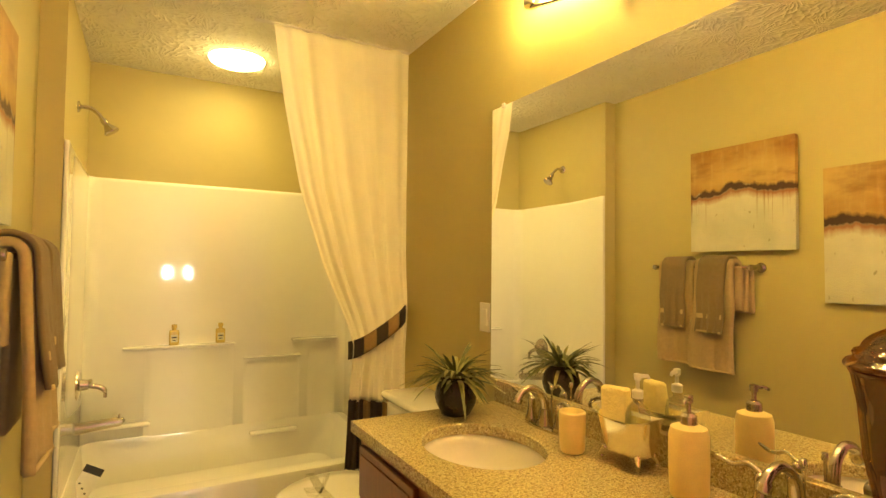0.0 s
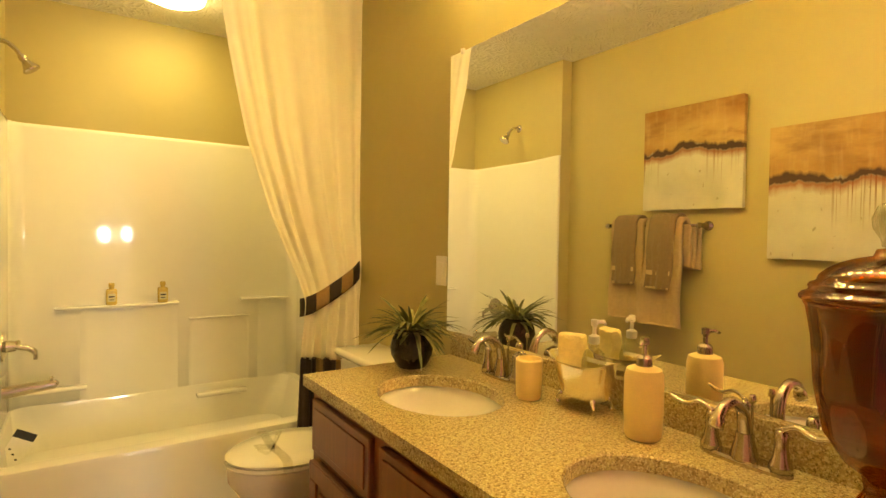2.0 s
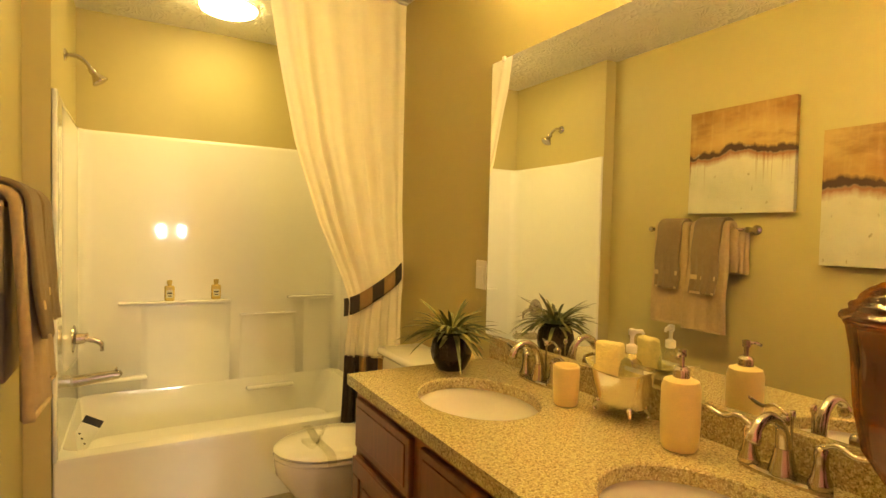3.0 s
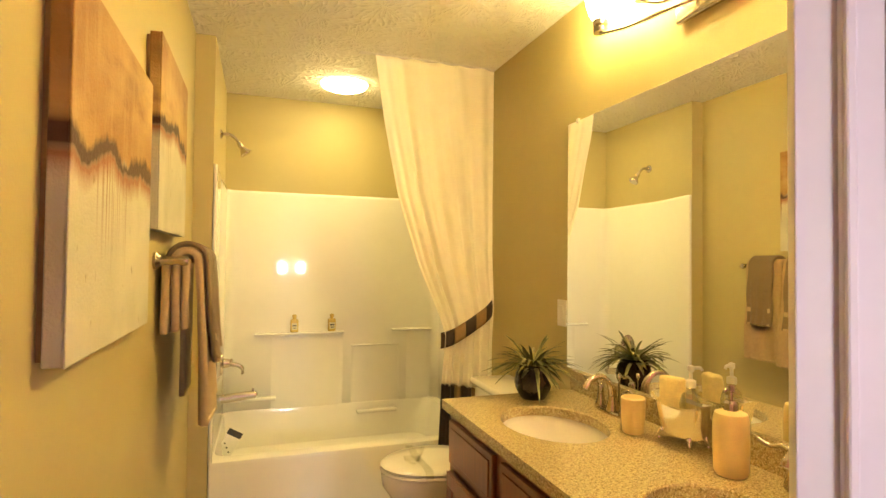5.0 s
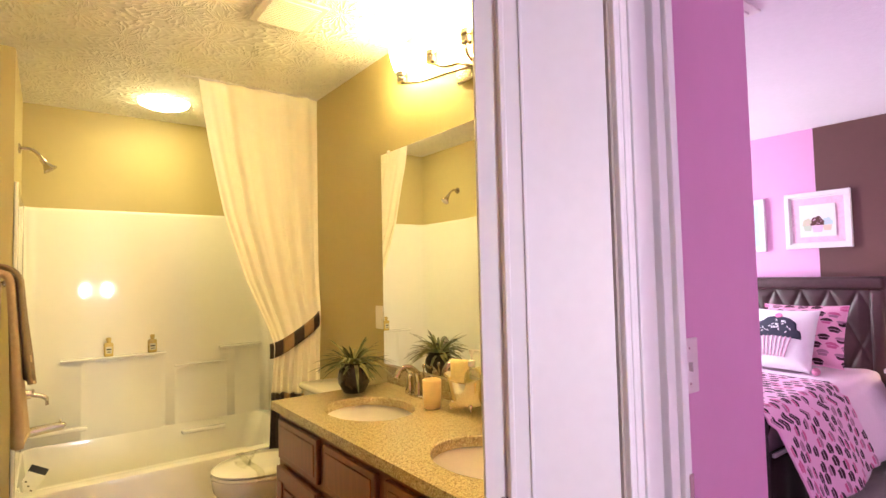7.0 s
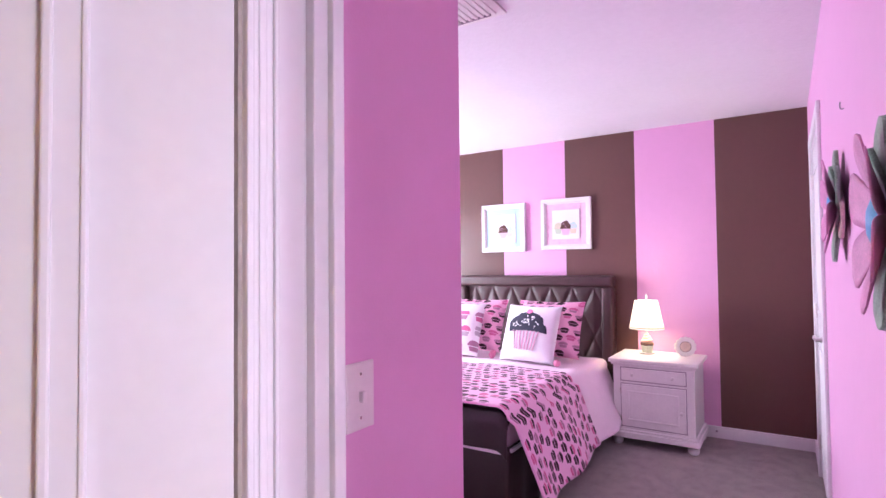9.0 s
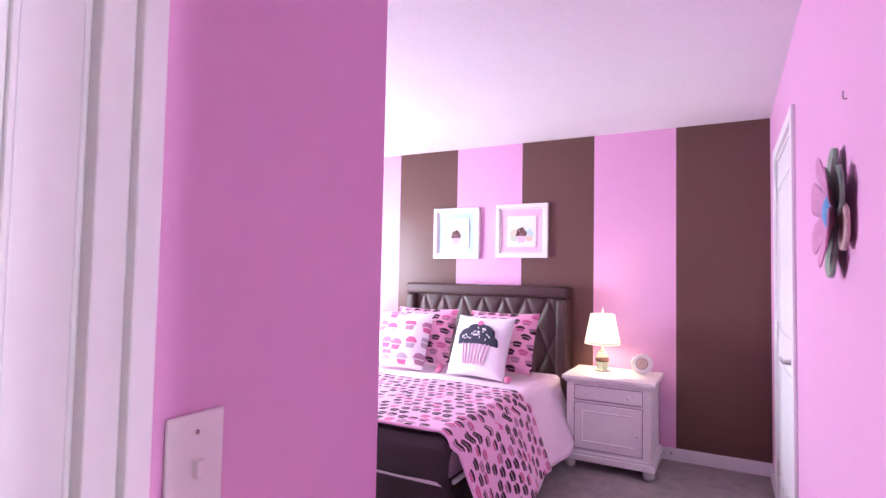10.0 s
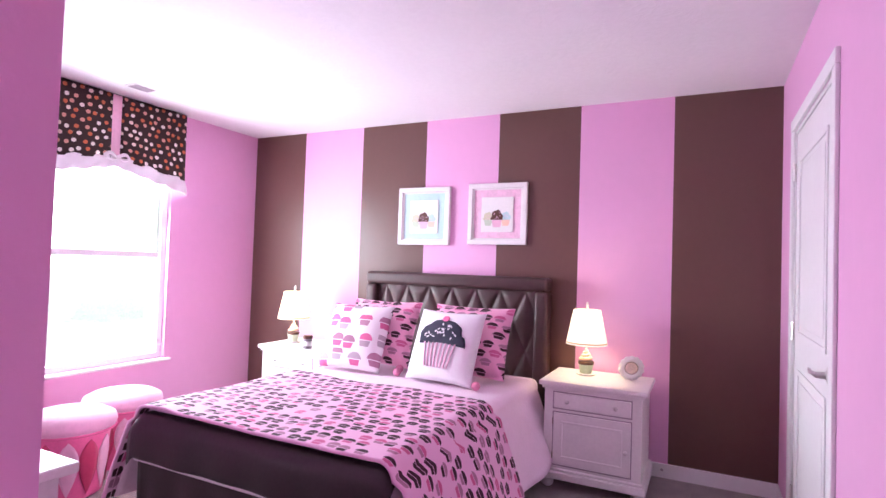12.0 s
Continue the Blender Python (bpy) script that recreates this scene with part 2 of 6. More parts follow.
def granite_material():
    m = mat("speckled_granite", (0.45, 0.36, 0.22), 0.22, var=0, coat=0.2)
    N = Net(m)
    tc = N.nt.nodes.new("ShaderNodeTexCoord")
    cols = None
    for k, (sc, th, c) in enumerate(((75, 0.55, (0.52, 0.44, 0.23)), (120, 0.60, (0.25, 0.185, 0.09)), (210, 0.60, (0.66, 0.59, 0.38)), (300, 0.67, (0.13, 0.095, 0.05)))):
        t = N.nt.nodes.new("ShaderNodeTexNoise")
        t.inputs["Scale"].default_value, t.inputs["Detail"].default_value = sc, 3
        mp = N.nt.nodes.new("ShaderNodeMapping")
        mp.inputs["Location"].default_value = (k * 3.1, k, 0)
        N.nt.links.new(tc.outputs["Object"], mp.inputs[0])
        N.nt.links.new(mp.outputs[0], t.inputs["Vector"])
        f = N.op("MULTIPLY", N.op("SUBTRACT", t.outputs[0], th - 0.08), 9.0)
        f = N.op("MINIMUM", N.op("MAXIMUM", f, 0.0), 0.9)
        cols = N.mix(f, cols or (0.41, 0.32, 0.175), c)
    N.nt.links.new(cols, N.nt.nodes["Principled BSDF"].inputs["Base Color"])
    return m


def stomped_ceiling(name, color, strength):
    """Ceiling plaster stamped with star-shaped brush marks."""
    m = mat(name, color, 0.85, var=0.02, scale=3)
    N = Net(m)
    tc = N.nt.nodes.new("ShaderNodeTexCoord")
    vo = N.nt.nodes.new("ShaderNodeTexVoronoi")
    vo.voronoi_dimensions = "2D"
    vo.inputs["Scale"].default_value = 4.6
    N.nt.links.new(tc.outputs["Object"], vo.inputs["Vector"])
    sub = N.nt.nodes.new("ShaderNodeVectorMath")
    sub.operation = "SUBTRACT"
    N.nt.links.new(tc.outputs["Object"], sub.inputs[0])
    N.nt.links.new(vo.outputs["Position"], sub.inputs[1])
    sp, spc = N.nt.nodes.new("ShaderNodeSeparateXYZ"), N.nt.nodes.new("ShaderNodeSeparateColor")
    N.nt.links.new(sub.outputs[0], sp.inputs[0])
    N.nt.links.new(vo.outputs["Color"], spc.inputs[0])
    ang = N.op("ARCTAN2", sp.outputs[1], sp.outputs[0])
    cb = N.nt.nodes.new("ShaderNodeCombineXYZ")
    N.val(cb.inputs[0], N.op("MULTIPLY", ang, 2.4))
    N.val(cb.inputs[1], N.op("MULTIPLY", vo.outputs["Distance"], 2.0))
    N.val(cb.inputs[2], N.op("MULTIPLY", spc.outputs[0], 40.0))
    t = N.nt.nodes.new("ShaderNodeTexNoise")
    t.inputs["Scale"].default_value, t.inputs["Detail"].default_value = 1.5, 1
    N.nt.links.new(cb.outputs[0], t.inputs["Vector"])
    ridge = N.op("POWER", N.op("MAXIMUM", N.op("SUBTRACT", 1.0, N.op("MULTIPLY", N.op("ABSOLUTE", N.op("SUBTRACT", t.outputs[0], 0.5)), 6.0)), 0.0), 2.0)
    g = N.nt.nodes.new("ShaderNodeTexNoise")
    g.inputs["Scale"].default_value = 5.0
    N.nt.links.new(tc.outputs["Object"], g.inputs["Vector"])
    bp = N.nt.nodes.new("ShaderNodeBump")
    bp.inputs["Strength"].default_value, bp.inputs["Distance"].default_value = strength, 0.022
    N.val(bp.inputs["Height"], N.op("MULTIPLY", ridge, N.op("MULTIPLY", g.outputs[0], 1.6)))
    N.nt.links.new(bp.outputs[0], N.nt.nodes["Principled BSDF"].inputs["Normal"])
    return m


def wood_material(name, color, rough=0.32):
    m = mat(name, color, rough, var=0, coat=0.15)
    N = Net(m)
    tc = N.nt.nodes.new("ShaderNodeTexCoord")
    mp = N.nt.nodes.new("ShaderNodeMapping")
    mp.inputs["Scale"].default_value = (30, 30, 2.2)
    t = N.nt.nodes.new("ShaderNodeTexNoise")
    t.inputs["Scale"].default_value, t.inputs["Detail"].default_value, t.inputs["Distortion"].default_value = 1.5, 6, 0.6
    N.nt.links.new(tc.outputs["Object"], mp.inputs[0])
    N.nt.links.new(mp.outputs[0], t.inputs["Vector"])
    f = N.op("MULTIPLY", N.op("SUBTRACT", t.outputs[0], 0.3), 2.2)
    c = N.mix(f, tuple(0.82 * q for q in color), tuple(1.15 * q for q in color))
    N.nt.links.new(c, N.nt.nodes["Principled BSDF"].inputs["Base Color"])
    return m


def canvas_material(name, seed, y0, z0, size):
    """Abstract canvas: orange sky, a dark ragged band, pale ground with rusty drips. Mapped on the face in the y-z plane."""
    m = mat(name, (0.6, 0.5, 0.3), 0.6, var=0, bump=0.25, bscale=180)
    N = Net(m)
    geo = N.nt.nodes.new("ShaderNodeNewGeometry")
    sp = N.nt.nodes.new("ShaderNodeSeparateXYZ")
    N.nt.links.new(geo.outputs["Position"], sp.inputs[0])
    y = N.op("DIVIDE", N.op("SUBTRACT", sp.outputs[1], y0), size)
    z = N.op("DIVIDE", N.op("SUBTRACT", sp.outputs[2], z0), size)
    def nz(sy, sz, sc, k=0.0):
        cb = N.nt.nodes.new("ShaderNodeCombineXYZ")
        N.val(cb.inputs[0], N.op("MULTIPLY", y, sy))
        N.val(cb.inputs[1], N.op("MULTIPLY", z, sz))
        cb.inputs[2].default_value = seed + k
        t = N.nt.nodes.new("ShaderNodeTexNoise")
        t.inputs["Scale"].default_value, t.inputs["Detail"].default_value = sc, 5
        N.nt.links.new(cb.outputs[0], t.inputs["Vector"])
        return t.outputs[0]
    def step(v, a, b):
        return N.op("MINIMUM", N.op("MAXIMUM", N.op("DIVIDE", N.op("SUBTRACT", v, a), b - a), 0.0), 1.0)
    skyc = N.mix(step(nz(1.0, 1.6, 1.7), 0.38, 0.66), (0.27, 0.13, 0.035), (0.46, 0.31, 0.12))
    skyc = N.mix(N.op("MULTIPLY", step(nz(1.2, 3.2, 2.2, 5), 0.52, 0.72), 0.7), skyc, (0.17, 0.062, 0.018))
    skyc = N.mix(N.op("MULTIPLY", step(nz(9, 1.2, 2.5, 7), 0.50, 0.75), 0.25), skyc, (0.56, 0.42, 0.20))
    low = N.mix(step(nz(1.5, 1.2, 2, 9), 0.38, 0.66), (0.57, 0.55, 0.45), (0.47, 0.46, 0.36))
    low = N.mix(step(nz(8, 5, 3, 12), 0.66, 0.72), low, (0.34, 0.31, 0.22))
    cluster = step(nz(1.6, 0.05, 1.5, 13), 0.44, 0.60)
    drip = N.op("MULTIPLY", step(nz(22, 0.22, 2.0, 2), 0.55, 0.60), step(N.op("ADD", z, N.op("MULTIPLY", nz(11, 0.1, 2, 4), 0.5)), 0.48, 0.74))
    low = N.mix(N.op("MULTIPLY", N.op("MULTIPLY", drip, cluster), 0.85), low, (0.20, 0.085, 0.03))
    line = N.op("ADD", N.op("ADD", 0.585, N.op("MULTIPLY", N.op("SUBTRACT", nz(1.3, 0.1, 1.6, 3), 0.5), 0.30)), N.op("MULTIPLY", N.op("SUBTRACT", nz(9, 4, 2, 6), 0.5), 0.075))
    d = N.op("SUBTRACT", z, line)
    c = N.mix(step(d, -0.005, 0.02), low, skyc)
    band = N.op("MULTIPLY", step(d, -0.055, -0.018), N.op("SUBTRACT", 1.0, step(N.op("SUBTRACT", d, N.op("MULTIPLY", N.op("SUBTRACT", nz(3, 1, 2, 15), 0.42), 0.16)), 0.004, 0.035)))
    c = N.mix(band, c, (0.05, 0.018, 0.012))
    red = N.op("MULTIPLY", step(d, -0.11, -0.05), N.op("SUBTRACT", 1.0, step(d, -0.04, -0.02)))
    c = N.mix(N.op("MULTIPLY", red, 0.8), c, (0.26, 0.07, 0.02))
    N.nt.links.new(c, N.nt.nodes["Principled BSDF"].inputs["Base Color"])
    return m


def thin_glass(name, tint, gloss):
    """Blown glass: light goes straight through, tinted; the gloss rises at grazing angles."""
    m = bpy.data.materials.new(name)
    m.use_nodes = True
    nt = m.node_tree
    nt.nodes.remove(nt.nodes["Principled BSDF"])
    tr_, gl, mx, fr = (nt.nodes.new("ShaderNode" + k) for k in ("BsdfTransparent", "BsdfGlossy", "MixShader", "LayerWeight"))
    tr_.inputs[0].default_value = (*tint, 1)
    gl.inputs["Roughness"].default_value = 0.03
    fr.inputs["Blend"].default_value = 0.25
    cl = nt.nodes.new("ShaderNodeMapRange")
    cl.inputs[3].default_value, cl.inputs[4].default_value = 0.05, 0.05 + 0.45 * gloss
    nt.links.new(fr.outputs["Facing"], cl.inputs[0])
    nt.links.new(cl.outputs[0], mx.inputs[0])
    nt.links.new(tr_.outputs[0], mx.inputs[1])
    nt.links.new(gl.outputs[0], mx.inputs[2])
    nt.links.new(mx.outputs[0], nt.nodes["Material Output"].inputs[0])
    return m


M["granite"] = granite_material()
M["cabinet"] = wood_material("cherry_wood", (0.21, 0.068, 0.030))
M["ceil_bath"] = stomped_ceiling("stomped_ceiling", (0.84, 0.82, 0.77), 0.55)
M["ceil_bed"] = stomped_ceiling("faint_stomped_ceiling", (0.82, 0.80, 0.82), 0.06)
M["amber"] = thin_glass("amber_glass", (0.56, 0.26, 0.06), 0.6)
M["glass"] = thin_glass("clear_glass", (0.86, 0.87, 0.80), 1.0)
M["ribbon"] = thin_glass("clear_ribbon", (0.97, 0.97, 0.94), 0.8)
M["soap"] = thin_glass("liquid_soap", (0.86, 0.74, 0.40), 0.5)
M["silver"] = mat("polished_silver", (0.92, 0.89, 0.82), 0.18, 1.0, var=0.05, scale=30)
M["sponge"] = mat("yellow_bath_sponge", (0.92, 0.78, 0.38), 0.95, var=0.1, scale=60, bump=0.5, bscale=160)
M["pot"] = mat("black_glazed_pot", (0.020, 0.014, 0.012), 0.22, var=0.2, scale=12)
M["soil"] = mat("potting_moss", (0.05, 0.04, 0.02), 0.95, var=0.4, scale=60, bump=1, bscale=90)
M["leaf"] = mat("variegated_leaf", (0.075, 0.085, 0.022), 0.5, var=0.5, scale=18)
M["plastic"] = mat("white_plastic", (0.82, 0.80, 0.76), 0.3, var=0.02)
M["black"] = mat("black_ink", (0.012, 0.012, 0.012), 0.5, var=0)
M["paper"] = mat("white_card", (0.82, 0.81, 0.78), 0.7, var=0.03)
M["gold"] = mat("golden_bottle", (0.60, 0.45, 0.14), 0.2, var=0.15, scale=30)
# near-black that paints shade into the toe kick and under the toilet lid
M["dark"] = mat("painted_shade", (0.02, 0.018, 0.018), 0.9, var=0)
M["skirt"] = mat("chocolate_satin", (0.020, 0.010, 0.012), 0.42, var=0.2, scale=7, bump=0.1, bscale=50)
M["piping"] = mat("white_piping", (0.80, 0.78, 0.80), 0.7, var=0.03)
M["hotpink"] = mat("hot_pink_vinyl", (0.80, 0.16, 0.36), 0.4, var=0.06, scale=10)
M["palepink"] = mat("pale_pink_plush", (0.85, 0.52, 0.66), 0.9, var=0.08, scale=30, bump=0.6, bscale=250, sheen=0.4)
M["shade"] = mat("lit_lamp_shade", (1.0, 0.86, 0.62), 0.8, var=0.03, scale=40, emit=1.0)
M["mint"] = mat("mint_ceramic", (0.52, 0.62, 0.46), 0.3, var=0.05)
M["icing"] = mat("peach_icing", (0.85, 0.58, 0.44), 0.35, var=0.05)
M["choc"] = mat("chocolate_ceramic", (0.10, 0.04, 0.025), 0.35, var=0.1)
M["sage"] = mat("distressed_sage_metal", (0.24, 0.34, 0.25), 0.5, var=0.35, scale=30)
M["pinkmetal"] = mat("pink_metal_petal", (0.62, 0.26, 0.46), 0.45, var=0.15, scale=30)
M["bluemetal"] = mat("blue_metal_disc", (0.10, 0.33, 0.62), 0.45, var=0.15, scale=30)
M["mat_blue"] = mat("pale_blue_mount", (0.50, 0.70, 0.70), 0.8, var=0.06, scale=40)
M["mat_pink"] = mat("pink_mount", (0.80, 0.52, 0.66), 0.8, var=0.15, scale=30)
DARK, ROSE, MAUVE, GREY = (0.045, 0.012, 0.022), (0.62, 0.13, 0.30), (0.42, 0.20, 0.30), (0.45, 0.36, 0.42)
M["comforter"] = print_cloth("cake_print_comforter", (0.84, 0.50, 0.70), [DARK, DARK, ROSE, DARK, MAUVE, DARK], 0.064, 0.066, jitter=0.26, plump=0.44)
M["sham"] = print_cloth("cake_print_sham", (0.84, 0.42, 0.60), [DARK, DARK, ROSE, DARK, MAUVE], 0.088, 0.058, jitter=0.2, plump=0.42)
M["cushion"] = print_cloth("cake_scatter_cushion", (0.86, 0.80, 0.84), [DARK, ROSE, MAUVE, GREY, ROSE, GREY], 0.125, 0.12, jitter=0.42, plump=0.40)
M["valance"] = print_cloth("dotted_valance_cloth", (0.030, 0.014, 0.012), [(0.75, 0.62, 0.55), (0.55, 0.14, 0.06), (0.75, 0.70, 0.66), (0.60, 0.30, 0.24)], 0.058, 0.056, dome=False, jitter=0.4, fill=1.1)
M["striped_metal"] = mat("cream_striped_metal", (0.62, 0.48, 0.44), 0.5, var=0.25, scale=50)
M["photo"] = mat("baby_photo_print", (0.70, 0.55, 0.48), 0.5, var=0.3, scale=25)
M["skyglow"] = mat("hazy_daylight", (0.90, 0.95, 1.0), 0.9, var=0, emit=12.0)
M["satin"] = mat("satin_nickel", (0.72, 0.69, 0.68), 0.34, 1.0, var=0.05, scale=30)
M["drain"] = mat("chrome_drain", (0.6, 0.58, 0.55), 0.15, 1.0, var=0)
M["leaf_pale"] = mat("pale_leaf", (0.22, 0.21, 0.08), 0.5, var=0.4, scale=18)
M["border"] = mat("towel_border", (0.50, 0.38, 0.22), 0.9, var=0.1, scale=40)
# darker tone that paints the shade of the casing reveal
M["reveal"] = mat("shaded_reveal", (0.42, 0.37, 0.33), 0.8, var=0.1)
M["glow_dome"] = mat("lit_dome_glass", (1.0, 0.78, 0.32), 0.4, var=0, emit=44.0)
# ground colour whitened to stand for the outdoor glare
M["lawn"] = mat("glare_paled_ground", (0.52, 0.52, 0.50), 0.9, var=0.12, scale=2)
M["siding"] = mat("pale_siding", (0.62, 0.62, 0.64), 0.7, var=0.06, scale=2)
M["roofing"] = mat("grey_shingles", (0.16, 0.16, 0.18), 0.9, var=0.2, scale=4)
M["glass_dark"] = mat("dark_window_glass", (0.03, 0.04, 0.06), 0.1, var=0)
M["carpaint"] = mat("dark_blue_car_paint", (0.02, 0.05, 0.12), 0.2, var=0, coat=0.5)
M["valance_plain"] = mat("brown_valance_cloth", (0.03, 0.014, 0.012), 0.85, var=0.1)
M["curtain_white"] = mat("white_gathered_cloth", (0.84, 0.80, 0.84), 0.9, var=0.04, scale=20)
# grey of small metal parts, also painted as shade in the nightstand gaps
M["grey"] = mat("grey_metal_and_gap_shade", (0.34, 0.28, 0.32), 0.5, var=0.1)
M["sage_pale"] = mat("pale_sage_print", (0.62, 0.60, 0.42), 0.7, var=0.05)
M["navy"] = mat("navy_felt", (0.035, 0.035, 0.06), 0.9, var=0.2, scale=40)
M["palepink_deep"] = mat("pink_pompom_wool", (0.75, 0.25, 0.42), 0.95, var=0.15, scale=60, bump=0.8, bscale=200)
M["cushion_plain"] = mat("white_quilted_cloth", (0.86, 0.82, 0.86), 0.9, var=0.03, scale=20, bump=0.3, bscale=120)
M["rose_trim"] = mat("rose_braid", (0.55, 0.34, 0.26), 0.8, var=0.1)
M["greytin"] = mat("grey_tin", (0.22, 0.20, 0.22), 0.4, var=0.2, scale=40)
M["rosedeep"] = mat("deep_rose_vinyl", (0.52, 0.05, 0.14), 0.4, var=0.06)
M["towel_dark"] = mat("dark_taupe_terry", (0.20, 0.14, 0.075), 0.95, var=0.10, scale=60, bump=0.6, bscale=420, sheen=0.1)


# ---- structure ----
H = 2.44
YH, YB, XV, XC, XS, YT, YW, YS, XL, XA = 0.215, 0.345, 1.49, 1.587, 5.10, 3.72, 3.65, -0.575, -0.095, -0.005
structure("wall_vanity", bm_box(XV, 1.5425, YB, YT + 0.1, 0, H), "tan", "olive tan painted bathroom wall behind the vanity")
structure("wall_bedroom_west", bm_box(1.5425, XC, YB, YW + 0.13, 0, H), "pink", "pink painted bedroom wall")
structure("wall_tub_back", bm_box(-0.2, XV, YT, YT + 0.1, 0, H), "tan", "olive tan painted wall behind the bathtub")
structure("wall_bath_left", bm_box(-0.2, XL, YB, 2.77, 0, H), "tan", "olive tan painted bathroom wall with canvases")
structure("wall_tub_end", bm_box(-0.2, XA, 2.77, YT, 0, H), "tan", "olive tan painted wall at the shower end of the tub")
structure("wall_hall_north_east", bm_prism([(0.775, YB), (1.0, YH + 0.005), (1.0, YH), (XC, YH), (XC, YB)], 0, H), "pink", "pink painted wall end beside the bathroom doorway")
structure("wall_hall_north_west", bm_box(-0.9, -0.05, YH, YB, 0, H), "pink", "pink painted wall beside the bathroom doorway")
structure("wall_hall_header", bm_box(-0.05, 1.0, YH, YB, 2.06, H), "pink", "pink painted wall above the bathroom doorway")
structure("wall_hall_west", bm_box(-1.0, -0.9, YS - 0.12, YB, 0, H), "pink", "pink painted wall closing the entry")
structure("floor_bath", bm_box(-0.2, XV, YH, YT + 0.1, -0.1, 0), "vinyl", "tan vinyl bathroom floor")
structure("floor_bedroom", bm_prism([(-1.0, YS - 0.12), (5.22, YS - 0.12), (5.22, YW + 0.13), (XV, YW + 0.13), (XV, YH), (-1.0, YH)], -0.1, 0.0), "carpet", "mauve-brown bedroom carpet")
structure("ceiling_bath", bm_box(-0.2, XV, YB, YT + 0.1, H, H + 0.1), "ceil_bath", "white stippled bathroom ceiling")
structure("ceiling_bedroom", bm_prism([(-1.0, YS - 0.12), (5.22, YS - 0.12), (5.22, YW + 0.13), (XV, YW + 0.13), (XV, YB), (-1.0, YB)], H, H + 0.1), "ceil_bed", "white textured bedroom ceiling")

# striped wall: painted bands of one wall
STRIPES = [YS, 0.022, 0.62, 1.22, 1.832, 2.441, 3.06, YW]


def striped_wall():
    w = tagged(thing("wall_striped", (XS, 1.5, 0), "accent wall painted in wide brown and pink stripes", "wall"), kind="structure")
    for k, (a, b) in enumerate(zip(STRIPES, STRIPES[1:])):
        part("painted_stripe", bm_box(XS, XS + 0.12, a, b, 0, H), "pink" if k % 2 else "brown", w, "pink stripe" if k % 2 else "brown stripe")


striped_wall()
# south wall with the closet doorway
DX0, DX1, DZ = 3.66, 4.60, 2.045
# unseen entry; edges set so landing light reaches the casing, not the pink wall
structure("wall_south_west", bm_box(1.00, DX0, YS - 0.12, YS, 0, H), "pink", "pink painted wall with a metal flower")
structure("wall_south_entry", bm_box(-1.0, 0.50, YS - 0.12, YS, 0, H), "pink", "pink painted wall beside the bedroom entry")
structure("wall_south_lintel", bm_box(0.50, 1.00, YS - 0.12, YS, 2.06, H), "pink", "pink painted wall above the bedroom entry")
# landing outside the entry, with a pair of narrow panes that show as bright squares in the glossy tub wall
structure("wall_landing_west", bm_box(0.1, 0.2, -2.2, YS - 0.12, 0, H), "trim", "plain pale landing wall")
structure("wall_landing_east", bm_box(1.6, 1.7, -2.2, YS - 0.12, 0, H), "trim", "plain pale landing wall")
structure("floor_landing", bm_box(0.1, 1.7, -2.3, YS - 0.12, -0.1, 0), "carpet", "landing carpet")
structure("ceiling_landing", bm_box(0.1, 1.7, -2.3, YS - 0.12, H, H + 0.1), "ceil", "white landing ceiling")
for nm, b in (("low", (0.1, 1.7, 0, 1.07)), ("high", (0.1, 1.7, 1.33, H)), ("left", (0.1, 0.52, 1.07, 1.33)), ("mid", (0.68, 0.82, 1.07, 1.33)), ("right", (0.98, 1.7, 1.07, 1.33))):
    structure("wall_landing_" + nm, bm_box(b[0], b[1], -2.3, -2.2, b[2], b[3]), "trim", "plain pale landing wall round two small panes")
structure("wall_south_east", bm_box(DX1, XS + 0.12, YS - 0.12, YS, 0, H), "pink", "pink painted wall beside the closet door")
structure("wall_south_header", bm_box(DX0, DX1, YS - 0.12, YS, DZ, H), "pink", "pink painted wall above the closet door")
# window wall
WX0, WX1, WZ0, WZ1 = 3.22, 4.22, 0.50, 2.02
structure("wall_window_west", bm_box(XC, WX0, YW, YW + 0.13, 0, H), "pink", "pink painted window wall")
structure("wall_window_east", bm_box(WX1, XS + 0.12, YW, YW + 0.13, 0, H), "pink", "pink painted window wall")
structure("wall_window_sill", bm_box(WX0, WX1, YW, YW + 0.13, 0, WZ0), "pink", "pink painted wall under the window")
structure("wall_window_header", bm_box(WX0, WX1, YW, YW + 0.13, WZ1, H), "pink", "pink painted wall above the window")
for nm, b in (("striped", (XS - 0.014, XS, YS, YW)), ("south", (DX1 + 0.06, XS, YS, YS + 0.014)), ("south_west", (1.00, DX0 - 0.06, YS, YS + 0.014)), ("window", (XC, XS, YW - 0.014, YW))):
    structure("baseboard_" + nm, bm_box(*b, 0, 0.09, 0.004), "trim", "white painted baseboard")

# ---- bathroom ----
structure("mirror_glass", bm_box(XV - 0.006, XV, 0.37, 1.937, 0.884, 1.935), "mirror", "large frameless wall mirror over the vanity")

# ---- bathroom: fixed things ----


